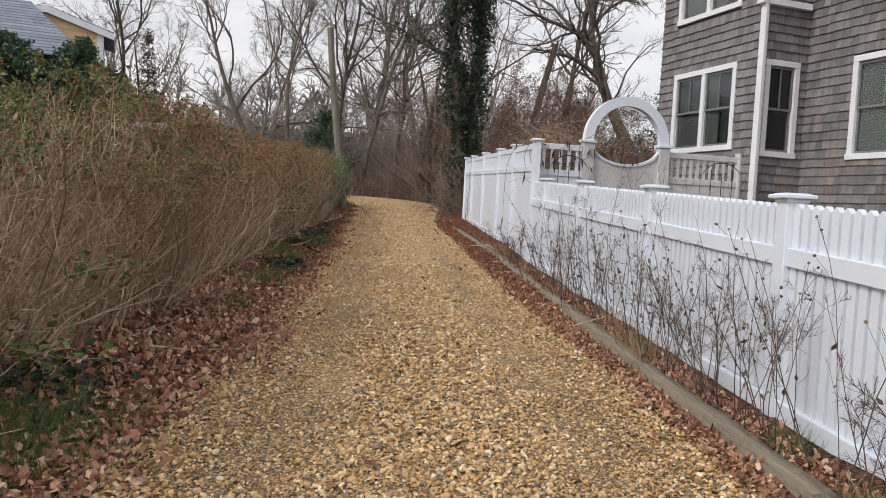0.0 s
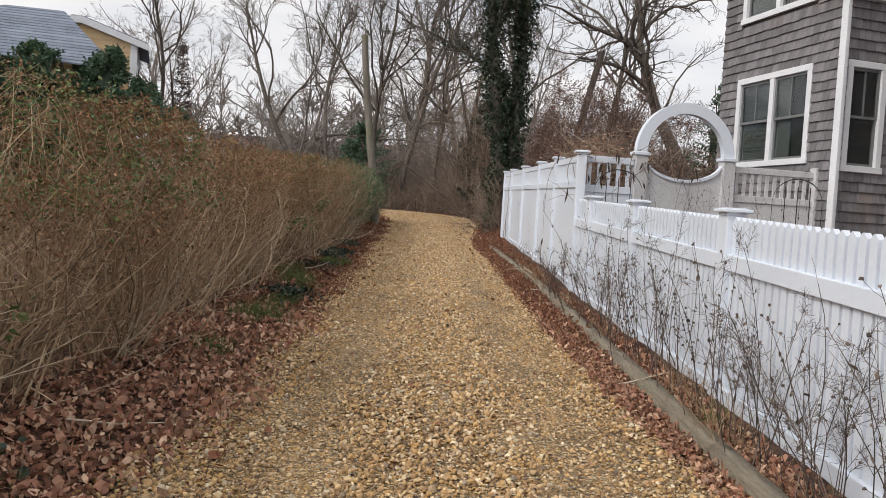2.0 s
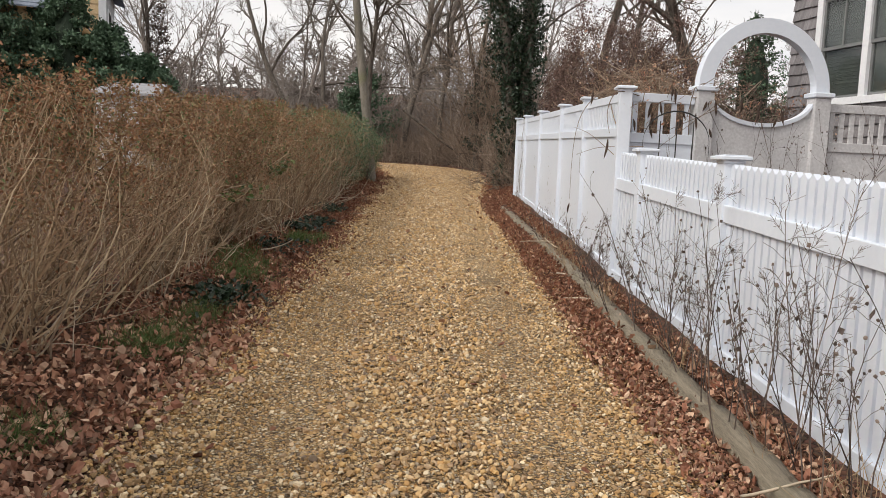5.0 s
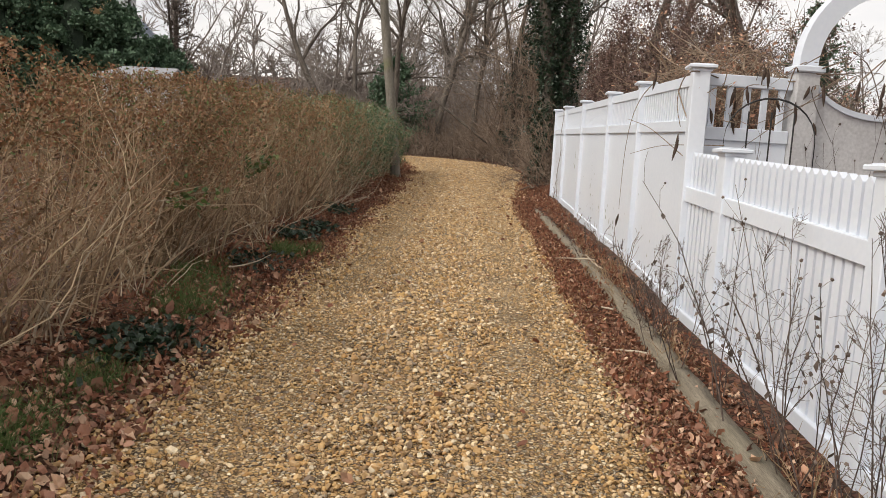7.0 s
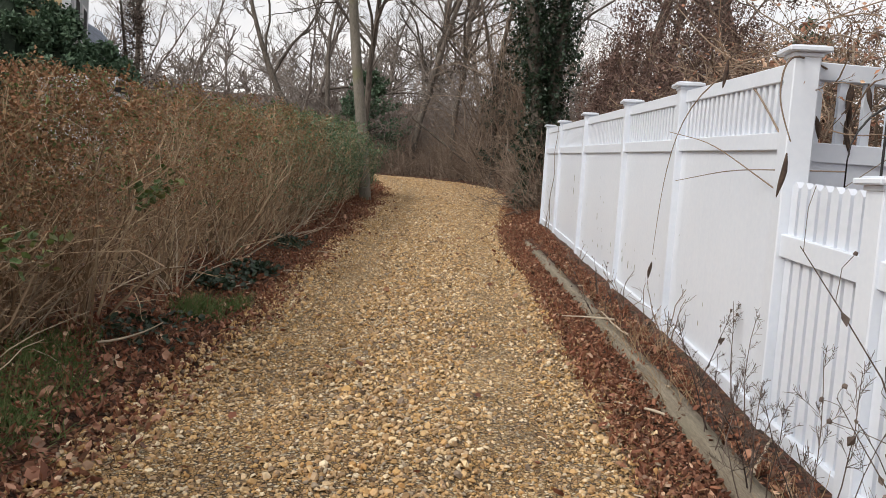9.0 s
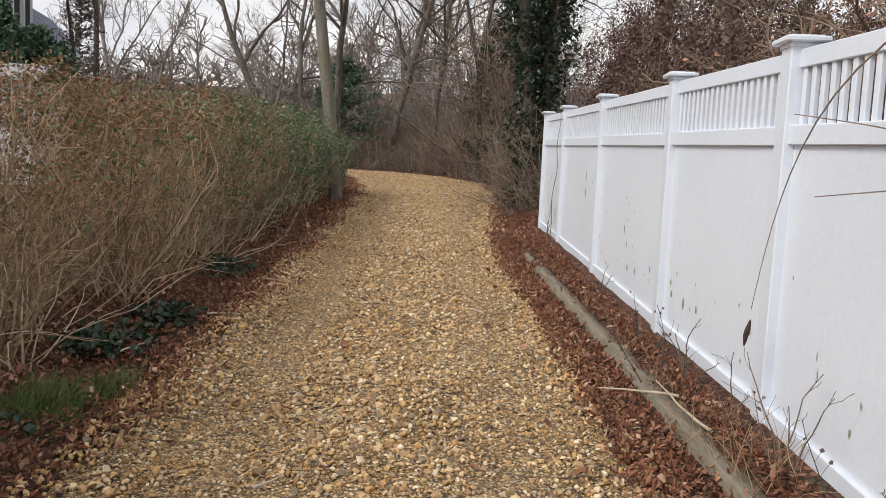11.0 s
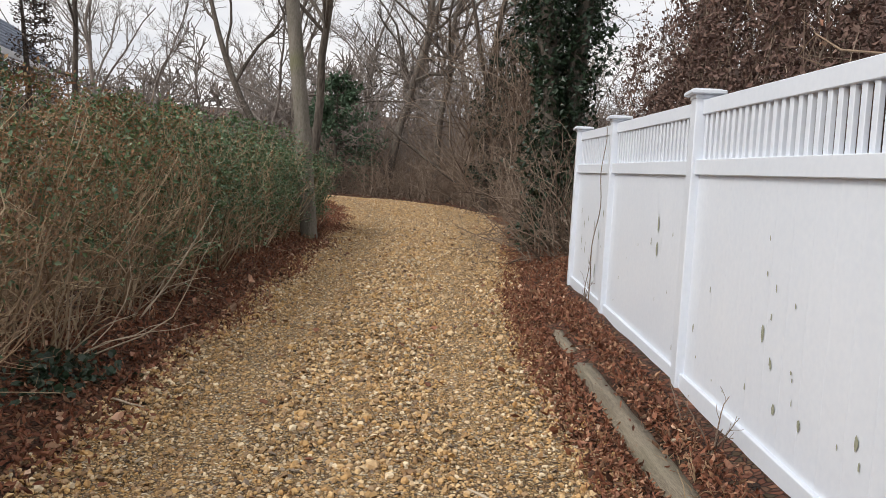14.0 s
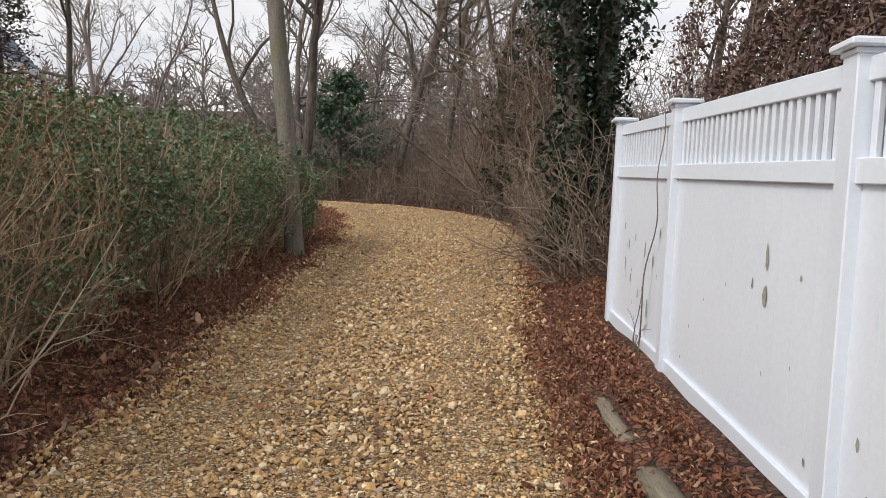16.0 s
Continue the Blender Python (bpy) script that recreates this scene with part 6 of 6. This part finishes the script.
def build_post_vine():
    """A thin grey vine that climbs the post before the fence's end."""
    t = thing("climbing_vine", "thin bare grey vine climbing a white fence post", "vine", (1.42, 20.2, float(bank(np.float64(1.42), np.float64(20.2)))))
    z = np.linspace(-0.03, 1.85, 26)
    P = np.stack([np.full(26, 0.065) + 0.012 * np.sin(z * 9), 0.42 - 0.30 * z / 1.4 + 0.07 * np.sin(z * 4.2) + 0.03 * np.sin(z * 11), z], 1)
    child("stem", fast_mesh("stem", *tubes(P[None], np.linspace(0.006, 0.003, 26)[None], 5), M_BRUSH, True), t)


def build_sapling(x, y, height, n, seed):
    rng = np.random.RandomState(seed)
    t = thing("bare_sapling", "thin bare grey sapling growing against the white fence", "sapling", (x, y, float(bank(np.float64(x), np.float64(y)))), group="saplings by the fence")
    P, R = grow(np.column_stack([rng.normal(0, 0.02, (n, 2)), np.full(n, -0.03)]), np.column_stack([rng.normal(-0.1, 0.15, n), rng.normal(0, 0.4, n), np.ones(n)]), height * rng.uniform(0.5, 1, n), np.full(n, 0.005), np.full(n, 0.002), 8, rng, 0.14, -0.01)
    Q, S = sprout(P, R, 3, 0.6, 0.35, 5, rng, 0.3, 0.95, 0.15, 0.0, 0.6, 0.5)
    lim = float(fence_x(y)) - 0.01 - x
    for A in (P, Q):
        A[:, :, 0] = np.minimum(A[:, :, 0], lim)
    child("stem_mass", fast_mesh("stem_mass", *joined([tubes(P, R, 4), tubes(Q, np.maximum(S, 0.0014), 3)]), M_BRUSH), t)


def build_trellis(x, y, z):
    t = thing("garden_trellis", "small black iron trellis with a hooped top", "trellis", (x, y, z))
    a = np.linspace(0, math.pi, 14)
    P = np.concatenate([[(-0.32, 0, 0)], np.stack([-0.32 * np.cos(a), 0 * a, 1.35 + 0.3 * np.sin(a)], 1), [(0.32, 0, 0)]])
    child("hoop", fast_mesh("hoop", *tubes(P[None], np.full((1, len(P)), 0.008), 6), M_IRON, True), t)
    for q in (-0.16, 0, 0.16):
        P = np.array([[(q, 0, 0), (q, 0, 0.8), (q, 0, 1.55)]])
        child("bar", fast_mesh("bar", *tubes(P, np.full((1, 3), 0.006), 6), M_IRON, True), t)
    P = np.array([[(-0.32, 0, 1.0), (0, 0, 1.0), (0.32, 0, 1.0)]])
    child("cross_bar", fast_mesh("cross_bar", *tubes(P, np.full((1, 3), 0.006), 6), M_IRON, True), t)


def build_snag(x, y, height, lean, r, seed, label):
    rng = np.random.RandomState(seed)
    t = thing("broken_trunk", label, "dead tree", (x, y, float(gz(x, y))))
    P, R = grow(np.array([[0, 0, -0.2]]), np.array([[lean, 0, 1.0]]), np.array([height]), np.array([r]), np.array([r * 0.7]), 9, rng, 0.03, 0)
    child("trunk", fast_mesh("trunk", *tubes(P, R, 8), M_BARK, True), t)
    Q, S = sprout(P, R, 5, 0.9, 0.25, 5, rng, 0.4, 0.95, 0.2, 0.0, 0.35, 0.3)
    child("branch_mass", fast_mesh("branch_mass", *tubes(Q, S, 4), M_BARK), t)


def build_stick(x, y, length, turn, seed):
    rng = np.random.RandomState(seed)
    z = float(bank(np.float64(x), np.float64(y))) + 0.05
    P, R = grow(np.zeros((1, 3)), np.array([[1.0, 0, 0.03]]), np.array([length]), np.array([0.009]), np.array([0.004]), 7, rng, 0.07, 0)
    ob = new("stick", fast_mesh("stick", *tubes(P, R, 5), M_STEM, True))
    ob.matrix_world = pose(x, y, z, 0, 0, turn)
    tagged(ob, "pale fallen stick lying on dead leaves", "stick", group="fallen sticks")


build_spots()
build_hanging_vine()
build_vine_heap(12.3, 14.2, 170, 71, 0.32)
build_vine_heap(14.0, 16.4, 150, 72, 0.25)
build_post_vine()
for x, y, hh, n, k in [(1.68, 13.3, 0.62, 4, 501), (1.60, 14.5, 0.55, 5, 502), (1.64, 13.9, 0.4, 3, 503), (1.52, 16.9, 0.35, 5, 504), (1.50, 17.3, 0.3, 3, 505), (1.42, 20.6, 0.6, 3, 506)]:
    build_sapling(x, y, hh, n, k)
build_trellis(2.35, 11.75, 0.75)
build_trellis(4.6, 11.5, 0.75)
build_snag(3.3, 26.7, 6.3, 0.2, 0.14, 3, "broken leaning trunk behind the white fence")
build_snag(-0.8, 39.6, 4.2, 1.2, 0.05, 8, "fallen pale limb leaning in the thicket")
build_snag(1.3, 38.6, 4.6, -1.4, 0.06, 9, "fallen limb arching through the brush")
for i, (x, y, l, a) in enumerate([(-1.75, 5.4, 0.5, 15), (-1.9, 12.6, 0.4, 40), (-1.75, 14.7, 0.45, 70), (1.5, 7.2, 0.4, 5), (1.45, 12.2, 0.6, 130), (1.55, 12.6, 0.5, 110), (1.4, 15.9, 0.5, 20), (-1.6, 17.4, 0.35, -20), (0.2, 10.6, 0.12, 100), (1.25, 19.0, 0.4, 60), (1.52, 13.8, 0.7, 100), (1.5, 14.3, 0.45, 160), (1.45, 15.2, 0.5, 75), (1.38, 17.1, 0.8, 20), (1.62, 11.4, 0.7, 60), (1.5, 11.0, 0.5, 140), (-1.7, 9.4, 0.35, 120), (-1.6, 15.9, 0.3, 30), (-0.5, 13.1, 0.14, 60), (0.5, 16.4, 0.16, 150)]):
    build_stick(x, y, l, a, 300 + i)


def build_sprig(x, y, z, n, seed, mat, label):
    rng = np.random.RandomState(seed)
    t = thing("hedge_sprig", label, "shrub", (x, y, z), group="sprigs at the hedge")
    st = rng.normal(0, 0.05, (5, 3))
    P, R = grow(st + np.array([-0.2, 0, -0.1]), np.column_stack([np.ones(5), rng.normal(0, 0.5, 5), rng.uniform(0.1, 0.7, 5)]), rng.uniform(0.25, 0.5, 5), np.full(5, 0.004), np.full(5, 0.0015), 6, rng, 0.15, 0)
    child("stem_mass", fast_mesh("stem_mass", *tubes(P, R, 4), M_STEM), t)
    tips = P[:, 1:].reshape(-1, 3)
    p = tips[rng.randint(0, len(tips), n)] + rng.normal(0, 0.035, (n, 3))
    V, F = scatter(LEAF_V, LEAF_F, turns(n, rng, 0.6), rng.uniform(0.03, 0.06, n), p)
    child("foliage", fast_mesh("foliage", V, F, mat), t)


build_sprig(-1.85, 4.0, 0.75, 60, 401, M_GREEN, "yellow-green leafy sprig low on the hedge")
build_sprig(-1.8, 4.7, 1.05, 40, 402, M_GREEN, "yellow-green leafy sprig low on the hedge")
build_sprig(-1.9, 13.4, 1.75, 90, 403, M_GREEN, "green leafy sprig near the hedge top")
build_sprig(-1.9, 11.6, 1.5, 50, 404, M_GREEN, "green leafy sprig on the hedge face")

build_gravel()
